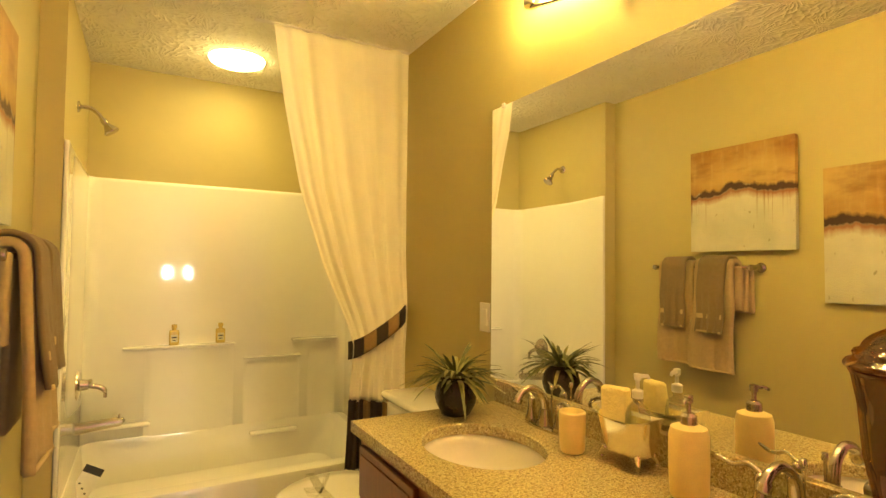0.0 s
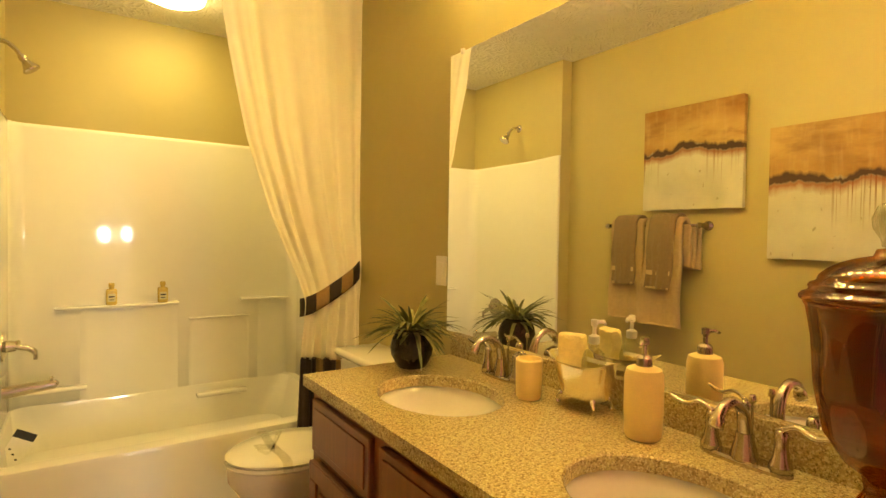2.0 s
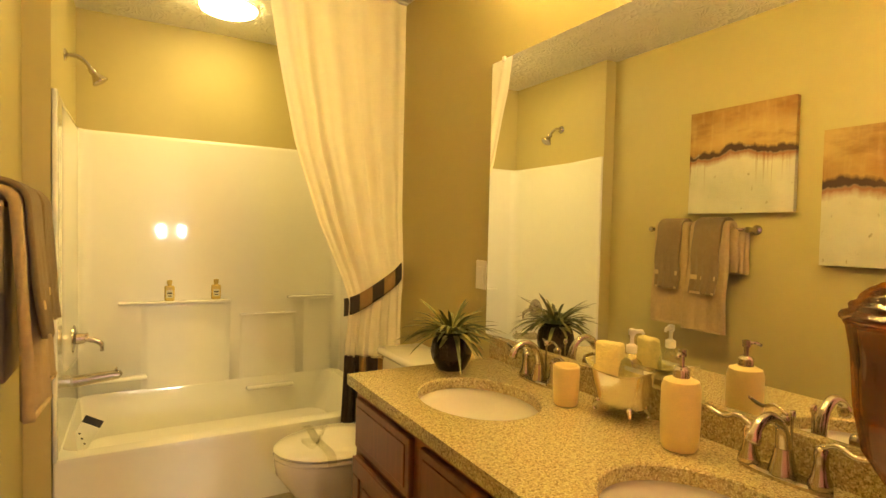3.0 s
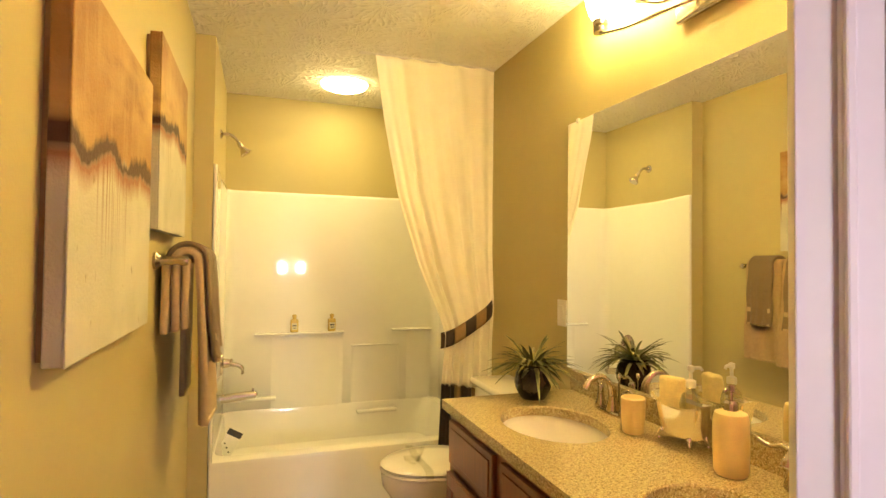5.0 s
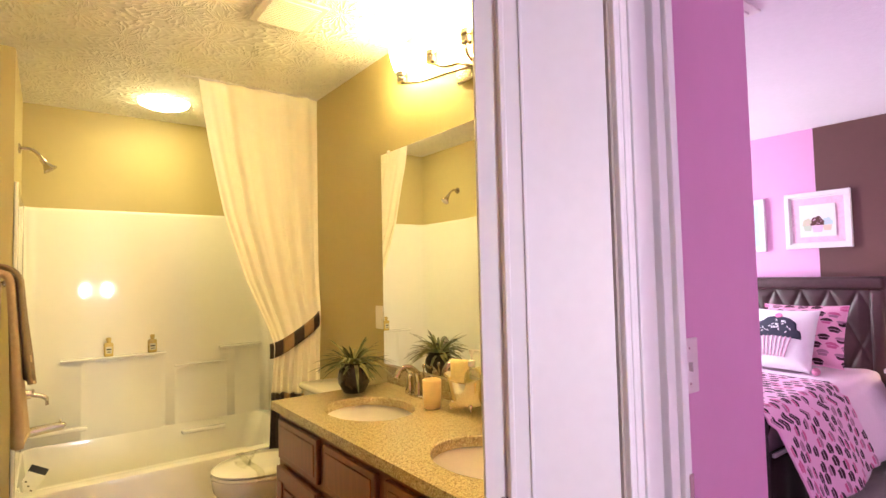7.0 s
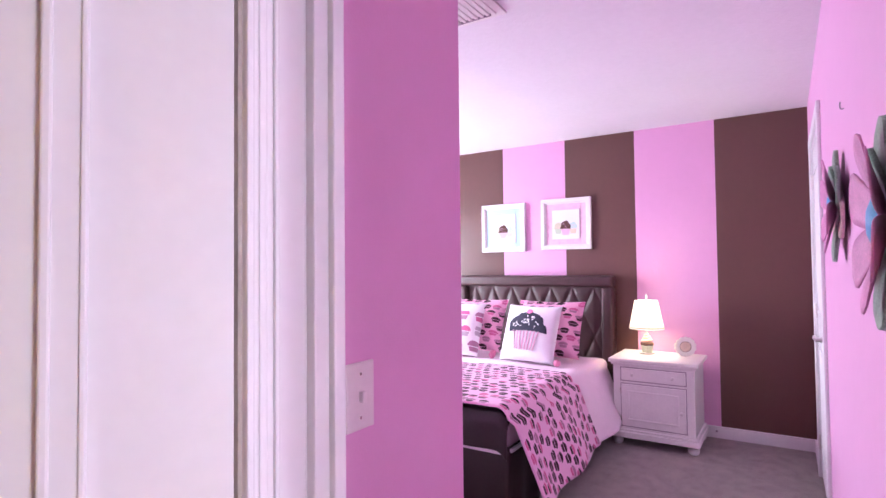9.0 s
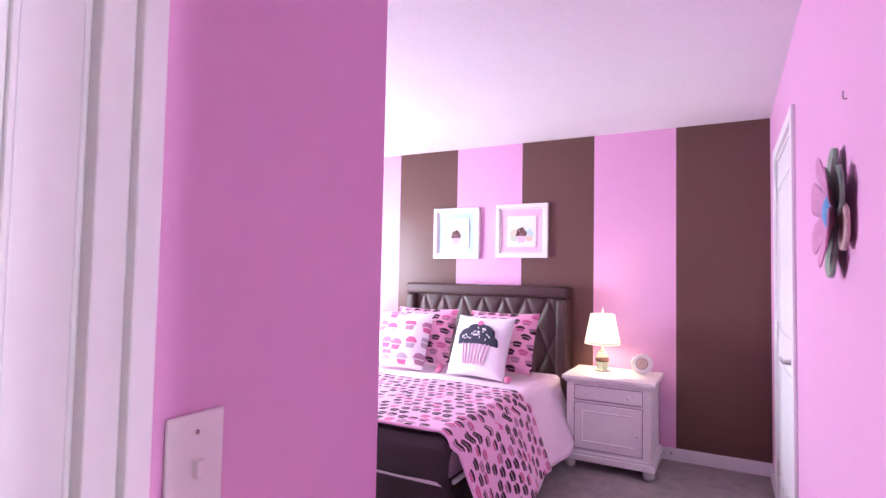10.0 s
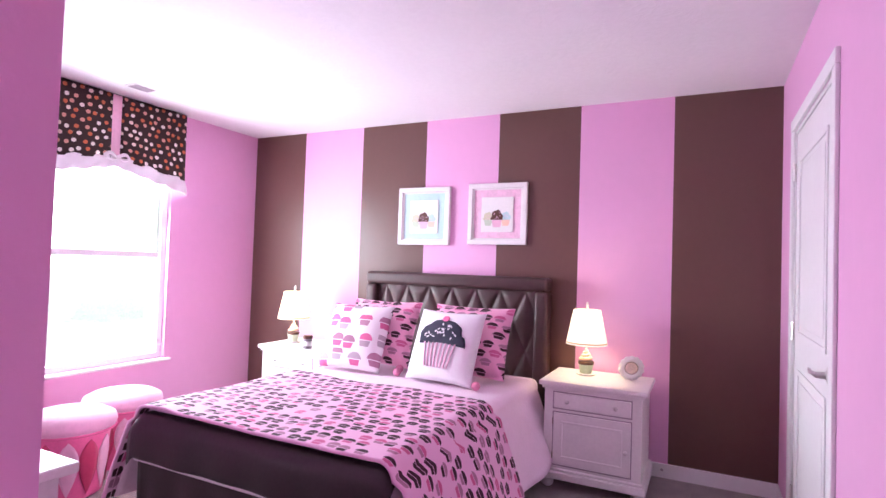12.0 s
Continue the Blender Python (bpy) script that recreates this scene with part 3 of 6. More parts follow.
def bm_slab_oval(x0, x1, y0, y1, z0, z1, cx, cy, a, b, n=64):
    """A slab with an oval hole."""
    bm = bmesh.new()
    angs = sorted([2 * math.pi * k / n for k in range(n)] + [math.atan2(y - cy, x - cx) % (2 * math.pi) for x in (x0, x1) for y in (y0, y1)])
    rows = []
    for t in angs:
        c, s = math.cos(t), math.sin(t)
        tx = ((x1 if c > 0 else x0) - cx) / c if abs(c) > 1e-9 else 1e9
        ty = ((y1 if s > 0 else y0) - cy) / s if abs(s) > 1e-9 else 1e9
        d = min(tx, ty)
        o = (cx + d * c, cy + d * s)
        i = (cx + a * c, cy + b * s)
        rows.append([bm.verts.new((*o, z0)), bm.verts.new((*o, z1)), bm.verts.new((cx + (a + 0.004) * c, cy + (b + 0.004) * s, z1)), bm.verts.new((*i, z1 - 0.004)), bm.verts.new((*i, z0))])
    for p, q in zip(rows, rows[1:] + rows[:1]):
        for k in range(5):
            bm.faces.new((p[k], q[k], q[(k + 1) % 5], p[(k + 1) % 5]))
    bmesh.ops.recalc_face_normals(bm, faces=bm.faces[:])
    return bm


SINKS = (1.495, 0.765)
top = thing("vanity_worktop", (1.2, 1.12, 0.765), "speckled brown granite double-sink worktop on the vanity", "worktop")
part("slab", bm_slab_oval(0.896, XV, 1.12, 1.888, 0.765, 0.80, 1.155, SINKS[0], 0.165, 0.205), "granite", top)
part("slab", bm_slab_oval(0.896, XV, 0.352, 1.12, 0.765, 0.80, 1.155, SINKS[1], 0.165, 0.205), "granite", top)
part("backsplash", bm_box(XV - 0.022, XV - 0.001, 0.352, 1.888, 0.80, 0.882, 0.002), "granite", top, "darker granite backsplash strip")
for cy in SINKS:
    sk = thing("sink", (1.155, cy, 0.62), "white oval undermount porcelain sink in the worktop", "sink", "vanity sinks")
    mm = Matrix.Translation((1.155, cy, 0.0)) @ Matrix.Diagonal((1, 1.24, 1, 1))
    part("basin", bm_lathe([(0.0, 0.612), (0.05, 0.614), (0.10, 0.64), (0.145, 0.69), (0.163, 0.74), (0.169, 0.764), (0.178, 0.764), (0.172, 0.735), (0.15, 0.68), (0.10, 0.625), (0.0, 0.60)], 48, mm), "porcelain", sk, smooth=True)
    part("drain", bm_lathe([(0.0, 0.616), (0.018, 0.617), (0.024, 0.615), (0.024, 0.613)], 20, Matrix.Translation((1.155, cy, 0))), "drain", sk, "chrome sink drain", True)


def panel_front(y0, y1, z0, z1, parent, name, x=0.925):
    """A drawer or door front with a raised edge round a sunk field."""
    bm = bm_box(x - 0.018, x, y0, y1, z0, z1, 0.004)
    fr = part(name, bm, "cabinet", parent)
    if z1 - z0 > 0.2:
        bm = bmesh.new()
        w = 0.055
        for a in ((y0, y1, z0, z0 + w), (y0, y1, z1 - w, z1), (y0, y0 + w, z0 + w, z1 - w), (y1 - w, y1, z0 + w, z1 - w)):
            bm_box(x - 0.026, x - 0.018, a[0], a[1], a[2], a[3], 0.003, 1, bm)
        part("frame", bm, "cabinet", fr)
        part("raised_field", bm_box(x - 0.024, x - 0.018, y0 + w + 0.02, y1 - w - 0.02, z0 + w + 0.02, z1 - w - 0.02, 0.005), "cabinet", fr)
    else:
        part("field", bm_box(x - 0.022, x - 0.018, y0 + 0.022, y1 - 0.022, z0 + 0.022, z1 - 0.022, 0.003), "cabinet", fr)
    return fr


cab = thing("vanity_cabinet", (1.2, 1.12, 0), "reddish cherry wood vanity cabinet under the granite top", "cabinet")
part("face_frame", bm_box(0.925, 0.945, 0.36, 1.868, 0.09, 0.764, 0.002), "cabinet", cab)
part("end_panel", bm_box(0.946, XV - 0.002, 1.85, 1.868, 0.09, 0.764, 0.001), "cabinet", cab)
part("end_panel", bm_box(0.946, XV - 0.002, 0.36, 0.378, 0.09, 0.764, 0.001), "cabinet", cab)
part("bottom_panel", bm_box(0.946, XV - 0.002, 0.379, 1.849, 0.09, 0.108), "cabinet", cab)
# recess shade is put into the toe kick's colour
part("toe_kick", bm_box(0.985, XV - 0.002, 0.36, 1.868, 0.0, 0.088), "dark", cab, "recessed toe kick coloured near-black as shade")
for a, b in ((1.44, 1.835), (1.015, 1.385), (0.59, 0.96)):
    panel_front(a, b, 0.575, 0.735, cab, "drawer_front")
    panel_front(a, b, 0.12, 0.545, cab, "door")
panel_front(0.38, 0.55, 0.575, 0.735, cab, "drawer_front")
panel_front(0.38, 0.55, 0.12, 0.545, cab, "door")


def faucet(cy):
    f = thing("faucet", (1.40, cy, 0.80), "brushed nickel two-handle faucet with a high arched spout", "faucet", "vanity faucets")
    X, Z = 1.415, 0.80
    part("base_plate", bm_lathe([(0, 0.0), (0.026, 0.0), (0.026, 0.007), (0.022, 0.012), (0, 0.013)], 32, Matrix.Translation((X, cy, Z)) @ Matrix.Diagonal((1, 3.5, 1, 1))), "nickel", f, smooth="auto")
    pts = smooth_path([(X, cy, Z + 0.01), (X, cy, Z + 0.06), (X - 0.012, cy, Z + 0.105), (X - 0.05, cy, Z + 0.132), (X - 0.092, cy, Z + 0.122), (X - 0.112, cy, Z + 0.092)], 6)
    n = len(pts)
    part("spout", bm_tube(pts, [0.0175 - 0.0065 * min(1, 2.2 * k / n) + (0.003 if k > n - 5 else 0) for k in range(n)], 16), "nickel", f, smooth=True)
    part("spout_base", bm_lathe([(0, 0.010), (0.027, 0.010), (0.025, 0.022), (0.019, 0.045), (0.0165, 0.062), (0, 0.064)], 24, Matrix.Translation((X, cy, Z))), "nickel", f, smooth="auto")
    part("lift_rod", bm_tube([(X + 0.028, cy, Z + 0.01), (X + 0.028, cy, Z + 0.115), (X + 0.028, cy, Z + 0.118), (X + 0.028, cy, Z + 0.133)], [0.003, 0.003, 0.007, 0.006], 10), "nickel", f, smooth=True)
    for s in (-1, 1):
        hy = cy + s * 0.068
        h = part("handle", bm_lathe([(0, 0.008), (0.022, 0.008), (0.021, 0.02), (0.015, 0.035), (0.0115, 0.06), (0.013, 0.075), (0.010, 0.086), (0, 0.088)], 24, Matrix.Translation((X, hy, Z))), "nickel", f, smooth=True)
        pl = smooth_path([(X, hy - s * 0.004, Z + 0.084), (X - 0.003, hy + s * 0.026, Z + 0.100), (X - 0.007, hy + s * 0.058, Z + 0.090), (X - 0.012, hy + s * 0.092, Z + 0.101)], 5)
        part("lever", bm_tube(pl, [0.007, 0.008] + [0.0058] * (len(pl) - 4) + [0.005, 0.003], 10, flat=0.7), "nickel", h, smooth=True)
    return f


for cy in (1.53, 0.78):
    faucet(cy)

# toilet between the vanity and the tub
TY = 2.275
wc = thing("toilet", (1.1, TY, 0), "white porcelain toilet, lid closed, with a clear ribbon", "toilet")


def oval_ring(cx, a1, a2, b, z, n=40):
    """Egg-shaped outline: a1 towards the room, a2 towards the tank."""
    out = []
    for k in range(n):
        t = 2 * math.pi * k / n
        c, s = math.cos(t), math.sin(t)
        out.append((cx + (a2 if c > 0 else a1) * c, TY + b * s, z))
    return out


def loft(rings, bm=None):
    bm = bm or bmesh.new()
    R = [[bm.verts.new(p) for p in r] for r in rings]
    n = len(R[0])
    for a, b in zip(R, R[1:]):
        for k in range(n):
            bm.faces.new((a[k], a[(k + 1) % n], b[(k + 1) % n], b[k]))
    bm.faces.new(R[0][::-1])
    bm.faces.new(R[-1])
    bmesh.ops.recalc_face_normals(bm, faces=bm.faces[:])
    return bm


CX = 1.0
part("bowl", loft([oval_ring(1.12, 0.20, 0.16, 0.10, 0.0), oval_ring(1.10, 0.19, 0.16, 0.095, 0.12), oval_ring(1.05, 0.22, 0.18, 0.13, 0.22), oval_ring(CX, 0.245, 0.22, 0.17, 0.33), oval_ring(CX, 0.25, 0.24, 0.18, 0.375), oval_ring(CX, 0.245, 0.24, 0.178, 0.388)]), "porcelain", wc, smooth="auto")
part("seat", loft([oval_ring(CX, 0.252, 0.20, 0.182, 0.391), oval_ring(CX, 0.256, 0.20, 0.187, 0.398), oval_ring(CX, 0.252, 0.20, 0.182, 0.408)]), "porcelain", wc, smooth="auto")
# added dark slab, painted as the shade between seat and lid
part("seat_gap_shade", loft([oval_ring(CX, 0.243, 0.19, 0.174, 0.407), oval_ring(CX, 0.243, 0.19, 0.174, 0.413)]), "dark", wc, "thin dark filler standing in for shade under the lid")
part("lid", loft([oval_ring(CX, 0.252, 0.20, 0.183, 0.412), oval_ring(CX, 0.254, 0.20, 0.185, 0.419), oval_ring(CX, 0.24, 0.19, 0.172, 0.428), oval_ring(CX, 0.15, 0.12, 0.10, 0.432)]), "porcelain", wc, smooth="auto")
part("tank", bm_box(1.27, XV - 0.012, TY - 0.20, TY + 0.20, 0.39, 0.705, 0.025, 3), "porcelain", wc, smooth="auto")
part("tank_lid", bm_box(1.25, XV - 0.006, TY - 0.215, TY + 0.215, 0.706, 0.742, 0.016, 3), "porcelain", wc, smooth="auto")
part("flush_lever", bm_tube([(1.268, TY - 0.14, 0.66), (1.25, TY - 0.14, 0.66), (1.245, TY - 0.10, 0.655), (1.245, TY - 0.07, 0.652)], [0.012, 0.008, 0.006, 0.006], 10), "nickel", wc, "nickel flush lever", True)
part("ribbon", bm_grid(lambda u, v: (0.90 + 0.035 * u + 0.004 * math.sin(9 * v), TY - 0.19 + 0.38 * v, 0.4365 - 0.03 * max(0, abs(v - 0.5) * 2 - 0.93) / 0.07), 3, 24), "ribbon", wc, "clear plastic ribbon band", thick=0.001)
bow = bmesh.new()
for s in (-1, 1):
    bm_tube(smooth_path([(0.915, TY - 0.02, 0.438), (0.90 + s * 0.06, TY + s * 0.05, 0.462), (0.915 + s * 0.04, TY + s * 0.085, 0.445), (0.915, TY - 0.015, 0.44)], 6), 0.011, 6, bow, flat=0.2)
part("bow", bow, "ribbon", wc, "clear plastic bow", True)

# bathtub with moulded surround
tub = thing("bathtub", (0.75, 3.2, 0), "glossy white one-piece acrylic bathtub with moulded shower walls", "bathtub")
TF, TBK, RZ = 2.775, YT - 0.004, 0.335


def rrect(x0, x1, y0, y1, z, r, n=8):
    out = []
    for cx, cy, a0 in ((x1 - r, y1 - r, 0), (x0 + r, y1 - r, 90), (x0 + r, y0 + r, 180), (x1 - r, y0 + r, 270)):
        for k in range(n + 1):
            t = radians(a0 + 90 * k / n)
            out.append((cx + r * math.cos(t), cy + r * math.sin(t), z))
    return out


def tub_shell():
    bm = bmesh.new()
    x0, x1 = XA + 0.003, XV - 0.003
    rows = [rrect(x0, x1, TF, TBK, 0.0, 0.012), rrect(x0, x1, TF, TBK, RZ - 0.02, 0.012), rrect(x0, x1, TF + 0.006, TBK, RZ - 0.004, 0.014), rrect(x0, x1, TF + 0.02, TBK, RZ, 0.02),
            rrect(x0 + 0.02, x1 - 0.06, TF + 0.075, TBK - 0.022, RZ, 0.07), rrect(x0 + 0.025, x1 - 0.07, TF + 0.09, TBK - 0.026, RZ - 0.02, 0.08),
            rrect(x0 + 0.05, x1 - 0.14, TF + 0.13, TBK - 0.05, 0.10, 0.12), rrect(x0 + 0.15, x1 - 0.24, TF + 0.24, TBK - 0.16, 0.03, 0.12)]
    R = [[bm.verts.new(p) for p in r] for r in rows]
    n = len(R[0])
    for a, b in zip(R, R[1:]):
        for k in range(n):
            bm.faces.new((a[k], a[(k + 1) % n], b[(k + 1) % n], b[k]))
    bm.faces.new(R[-1])
    bmesh.ops.recalc_face_normals(bm, faces=bm.faces[:])
    return bm


part("tub_shell", tub_shell(), "acrylic", tub, smooth="auto")


def surround_sheet():
    """Back and end walls as one bent sheet with a rounded inside corner; the front flange rises to a point."""
    r = 0.07
    path = [(XA + 0.003, TF - 0.0), (XA + 0.012, TF + 0.004), (XA + 0.014, TF + 0.02), (XA + 0.010, TF + 0.04)]
    yb, xa, xb = TBK - 0.012, XA + 0.010, XV - 0.010
    path += [(xa, TF + 0.3), (xa, yb - r)] + [(xa + r - r * math.cos(radians(a)), yb - r + r * math.sin(radians(a))) for a in range(10, 90, 10)] + [(xa + r, yb)]
    path += [(xa + r + (xb - xa - 2 * r) * k / 8, yb) for k in range(1, 8)]
    path += [(xb - r, yb)] + [(xb - r + r * math.sin(radians(a)), yb - r + r * math.cos(radians(a))) for a in range(10, 90, 10)] + [(xb, yb - r), (xb, TF + 0.03)]
    bm = bmesh.new()
    cols = []
    for x, y in path:
        zt = 1.79 + (0.012 if y < TF + 0.05 else 0.0)
        cols.append([bm.verts.new((x, y, z)) for z in (RZ - 0.01, 0.7, 1.2, zt - 0.02, zt)])
    for a, b in zip(cols, cols[1:]):
        for k in range(4):
            bm.faces.new((a[k], b[k], b[k + 1], a[k + 1]))
    bmesh.ops.recalc_face_normals(bm, faces=bm.faces[:])
    return bm


part("surround", surround_sheet(), "acrylic", tub, smooth="auto", thick=0.012)


def soft_panel(x0, x1, z0, z1, depth, slope, bm=None):
    """A shallow raised field moulded into the back wall, with soft sloping sides."""
    rows = []
    for k in range(7):
        q = k / 6
        e, o = slope * q, depth * (0.5 - 0.5 * math.cos(math.pi * q))
        rows.append([(x, TBK - 0.016 - o, y) for x, y, _ in rrect(x0 + e, x1 - e, z0 + e * 0.3, z1 - e * 0.5, 0, 0.05 - 0.4 * e)])
    return loft(rows, bm)


def ledge(x0, x1, z0, z1, name):
    """A raised field whose top is a narrow rounded shelf."""
    bm = soft_panel(x0 - 0.03, x1 + 0.03, z0, z1 - 0.004, 0.007, 0.06)
    bm_box(x0 - 0.12, x1 + 0.01, 3.662, TBK - 0.006, z1 - 0.016, z1, 0.006, 4, bm)
    part(name, bm, "acrylic", tub, smooth="auto")


ledge(0.315, 0.775, 0.20, 0.842, "bottle_ledge")
ledge(1.25, 1.42, 0.20, 0.846, "corner_ledge")
bm = soft_panel(0.83, 1.20, 0.27, 0.742, 0.005, 0.03)
bm_box(0.84, 1.19, TBK - 0.034, TBK - 0.014, 0.730, 0.742, 0.004, 3, bm)
part("middle_ledge", bm, "acrylic", tub, smooth="auto")
part("foot_shelf", bm_box(0.02, 0.34, 3.655, TBK - 0.006, 0.395, 0.42, 0.011, 4), "acrylic", tub, smooth="auto")
part("soap_rail", bm_box(0.88, 1.17, 3.648, 3.70, 0.262, 0.288, 0.012, 4), "acrylic", tub, smooth="auto")

# shower fittings on the end wall
FY, SY = 3.40, 3.19
sh = thing("shower_head", (XA, SY, 2.06), "brushed nickel shower head on a bent arm", "shower head")
part("flange", bm_lathe([(0, 0), (0.028, 0.0), (0.024, 0.008), (0.012, 0.012), (0, 0.012)], 24, Matrix.Translation((XA + 0.001, SY, 2.045)) @ pose(0, 0, 0, 0, 90, 0)), "nickel", sh, smooth="auto")
part("arm", bm_tube(smooth_path([(XA + 0.005, SY, 2.045), (XA + 0.05, SY, 2.045), (XA + 0.085, SY, 2.02), (XA + 0.105, SY, 1.99)], 5), 0.0095, 12), "nickel", sh, smooth=True)
part("head", bm_lathe([(0, 0), (0.014, 0.0), (0.016, 0.016), (0.013, 0.026), (0.030, 0.058), (0.036, 0.066), (0.034, 0.072), (0, 0.072)], 28, look((XA + 0.10, SY, 1.998), (XA + 0.02, SY, 2.11))), "nickel", sh, smooth="auto")
val = thing("shower_valve", (XA + 0.016, FY, 0.70), "brushed nickel shower valve with a drooping lever", "shower valve")
part("escutcheon", bm_lathe([(0, 0), (0.072, 0.0), (0.070, 0.006), (0.03, 0.014), (0.024, 0.05), (0, 0.052)], 36, Matrix.Translation((XA + 0.017, FY, 0.705)) @ pose(0, 0, 0, 0, 90, 0)), "nickel", val, smooth="auto")
part("lever", bm_tube(smooth_path([(XA + 0.06, FY, 0.725), (XA + 0.075, FY, 0.70), (XA + 0.11, FY, 0.69), (XA + 0.135, FY, 0.67), (XA + 0.138, FY, 0.635)], 5), [0.02] * 4 + [0.013] * 12 + [0.009] * 5, 12), "nickel", val, smooth=True)
sp = thing("tub_spout", (XA + 0.016, FY, 0.49), "brushed nickel bathtub filler spout", "tub spout")
part("body", bm_tube([(XA + 0.017, FY, 0.492), (XA + 0.03, FY, 0.492), (XA + 0.19, FY, 0.506), (XA + 0.215, FY, 0.505), (XA + 0.222, FY, 0.50)], [0.030, 0.029, 0.024, 0.022, 0.014], 18), "nickel", sp, smooth="auto")
part("diverter_knob", bm_lathe([(0, 0), (0.006, 0), (0.005, 0.012), (0.009, 0.016), (0, 0.022)], 12, Matrix.Translation((XA + 0.20, FY, 0.525))), "nickel", sp, smooth=True)
tg = thing("hang_tag", (XA + 0.07, FY - 0.04, 0.25), "white card tag with a black header on the tub overflow", "tag")
q = look((XA + 0.075, FY - 0.09, 0.25), (XA - 0.005, FY + 0.91, -0.05)) @ pose(0, 0, 0, 0, 0, -30) @ Matrix.Scale(1.2, 4)
part("overflow_plate", bm_lathe([(0, 0), (0.034, 0), (0.032, 0.008), (0, 0.012)], 24, Matrix.Translation((XA + 0.075, FY, 0.22)) @ pose(0, 0, 0, 0, 75, 0)), "nickel", tg, smooth="auto")
bm = bm_box(-0.035, 0.035, -0.065, 0.035, 0, 0.0015)
bmesh.ops.transform(bm, matrix=q, verts=bm.verts)
part("card", bm, "paper", tg)
bm = bm_box(-0.036, 0.036, 0.036, 0.065, 0, 0.002)
for k in range(3):
    bm_box(-0.024 + 0.018 * k, -0.016 + 0.018 * k, -0.01 - 0.014 * k, -0.004 - 0.014 * k, 0.002, 0.003, bm=bm)
bmesh.ops.transform(bm, matrix=q, verts=bm.verts)
part("print", bm, "black", tg, "black printed header and lines")


def bath_bottle(x):
    b = thing("bath_bottle", (x, 3.67, 0.844), "small golden toiletry bottle with a dark label on the tub ledge", "bottle", "bath bottles")
    part("body", bm_box(x - 0.026, x + 0.026, 3.655, 3.685, 0.843, 0.93, 0.008, 3), "gold", b, smooth="auto")
    part("neck", bm_lathe([(0.011, 0.928), (0.011, 0.94), (0.014, 0.942), (0.014, 0.962), (0, 0.964)], 16, Matrix.Translation((x, 3.67, 0))), "gold", b, smooth="auto")
    part("label", bm_box(x - 0.018, x + 0.018, 3.6535, 3.6555, 0.862, 0.905), "sage_pale", b)
    bm = bm_box(x - 0.013, x + 0.013, 3.6525, 3.654, 0.885, 0.893)
    bm_box(x - 0.010, x + 0.010, 3.6525, 3.654, 0.87, 0.875, bm=bm)
    part("print", bm, "black", b)


for x in (0.45, 0.70):
    bath_bottle(x)

# shower curtain, tied back
cur = thing("shower_curtain", (1.3, 2.74, 0.3), "cream cloth shower curtain tied back, with dark striped hem", "curtain")
EDGE = ((2.435, 0.785), (2.1, 0.835), (1.68, 0.92), (1.32, 1.035), (1.05, 1.15), (0.93, 1.19), (0.82, 1.185), (0.66, 1.175), (0.30, 1.165))


def curtain_left(z):
    for (za, xa), (zb, xb) in zip(EDGE, EDGE[1:]):
        if z >= zb:
            return xa + (xb - xa) * (za - z) / (za - zb)
    return EDGE[-1][1]


def curtain_point(u, z):
    l = curtain_left(z)
    r = 1.482
    x = l + (r - l) * u
    tie = math.exp(-((z - (0.93 + 0.16 * u)) / 0.16) ** 2)
    amp = 0.030 * (1 - 0.55 * tie) * (0.45 + 0.55 * min(1, (2.44 - z) / 0.9))
    w = u + 0.055 * noise.noise(Vector((4.0 * u, 0.7 * z, 1.3)))
    fold = math.sin(2 * math.pi * 5.3 * w) * (0.55 + 0.9 * noise.noise(Vector((6 * u, 0.8 * z, 7.0)))) + 0.15 * math.sin(2 * math.pi * (11.7 * w + 0.2 * z)) * (1 - u)
    y = 2.715 + amp * fold - 0.02 * tie + 0.006 * noise.noise(Vector((9 * u, 5 * z, 2.0)))
    return (x, y, z)


part("cloth", bm_grid(lambda u, v: curtain_point(u, 2.437 - (2.437 - 0.655 + 0.05 * u) * v), 130, 60), "curtain", cur, smooth=True, thick=0.002)
HEM = ("darkcloth", "tancloth", "darkcloth", "tancloth", "darkcloth", "tancloth")
for k in range(6):
    u0, u1 = (0, 0.27, 0.38, 0.60, 0.72, 0.9, 1.0)[k:k + 2]
    part("hem_panel", bm_grid(lambda u, v, u0=u0, u1=u1: curtain_point(u0 + (u1 - u0) * u, 0.66 - 0.04 * (u0 + (u1 - u0) * u) - 0.34 * v), 24, 12), HEM[k], cur, "dark brown hem panel" if k % 2 == 0 else "tan hem panel", True, 0.002)
tie = thing("curtain_tieback", (1.35, 2.69, 0.95), "dark brown and tan striped cloth tieback round the curtain", "tieback")
for k in range(5):
    def band(u, v, k=k):
        s = (k + u) / 5
        x = 1.175 + 0.312 * s
        z = 0.905 + 0.185 * s ** 1.15 - 0.010 + 0.088 * (v - 0.5)
        return (x, 2.668 + 0.055 * (2 * s - 1) ** 4 - 0.004 * math.sin(math.pi * v), z)
    part("stripe", bm_grid(band, 8, 5), "darkcloth" if k % 2 == 0 else "tancloth", tie, "dark stripe" if k % 2 == 0 else "tan stripe", True, 0.006)
rod = thing("curtain_track", (1.1, 2.715, 2.436), "thin white curtain track on the ceiling", "curtain track")
part("rail", bm_box(0.70, 1.485, 2.70, 2.73, 2.434, 2.4395, 0.002), "trim", rod)

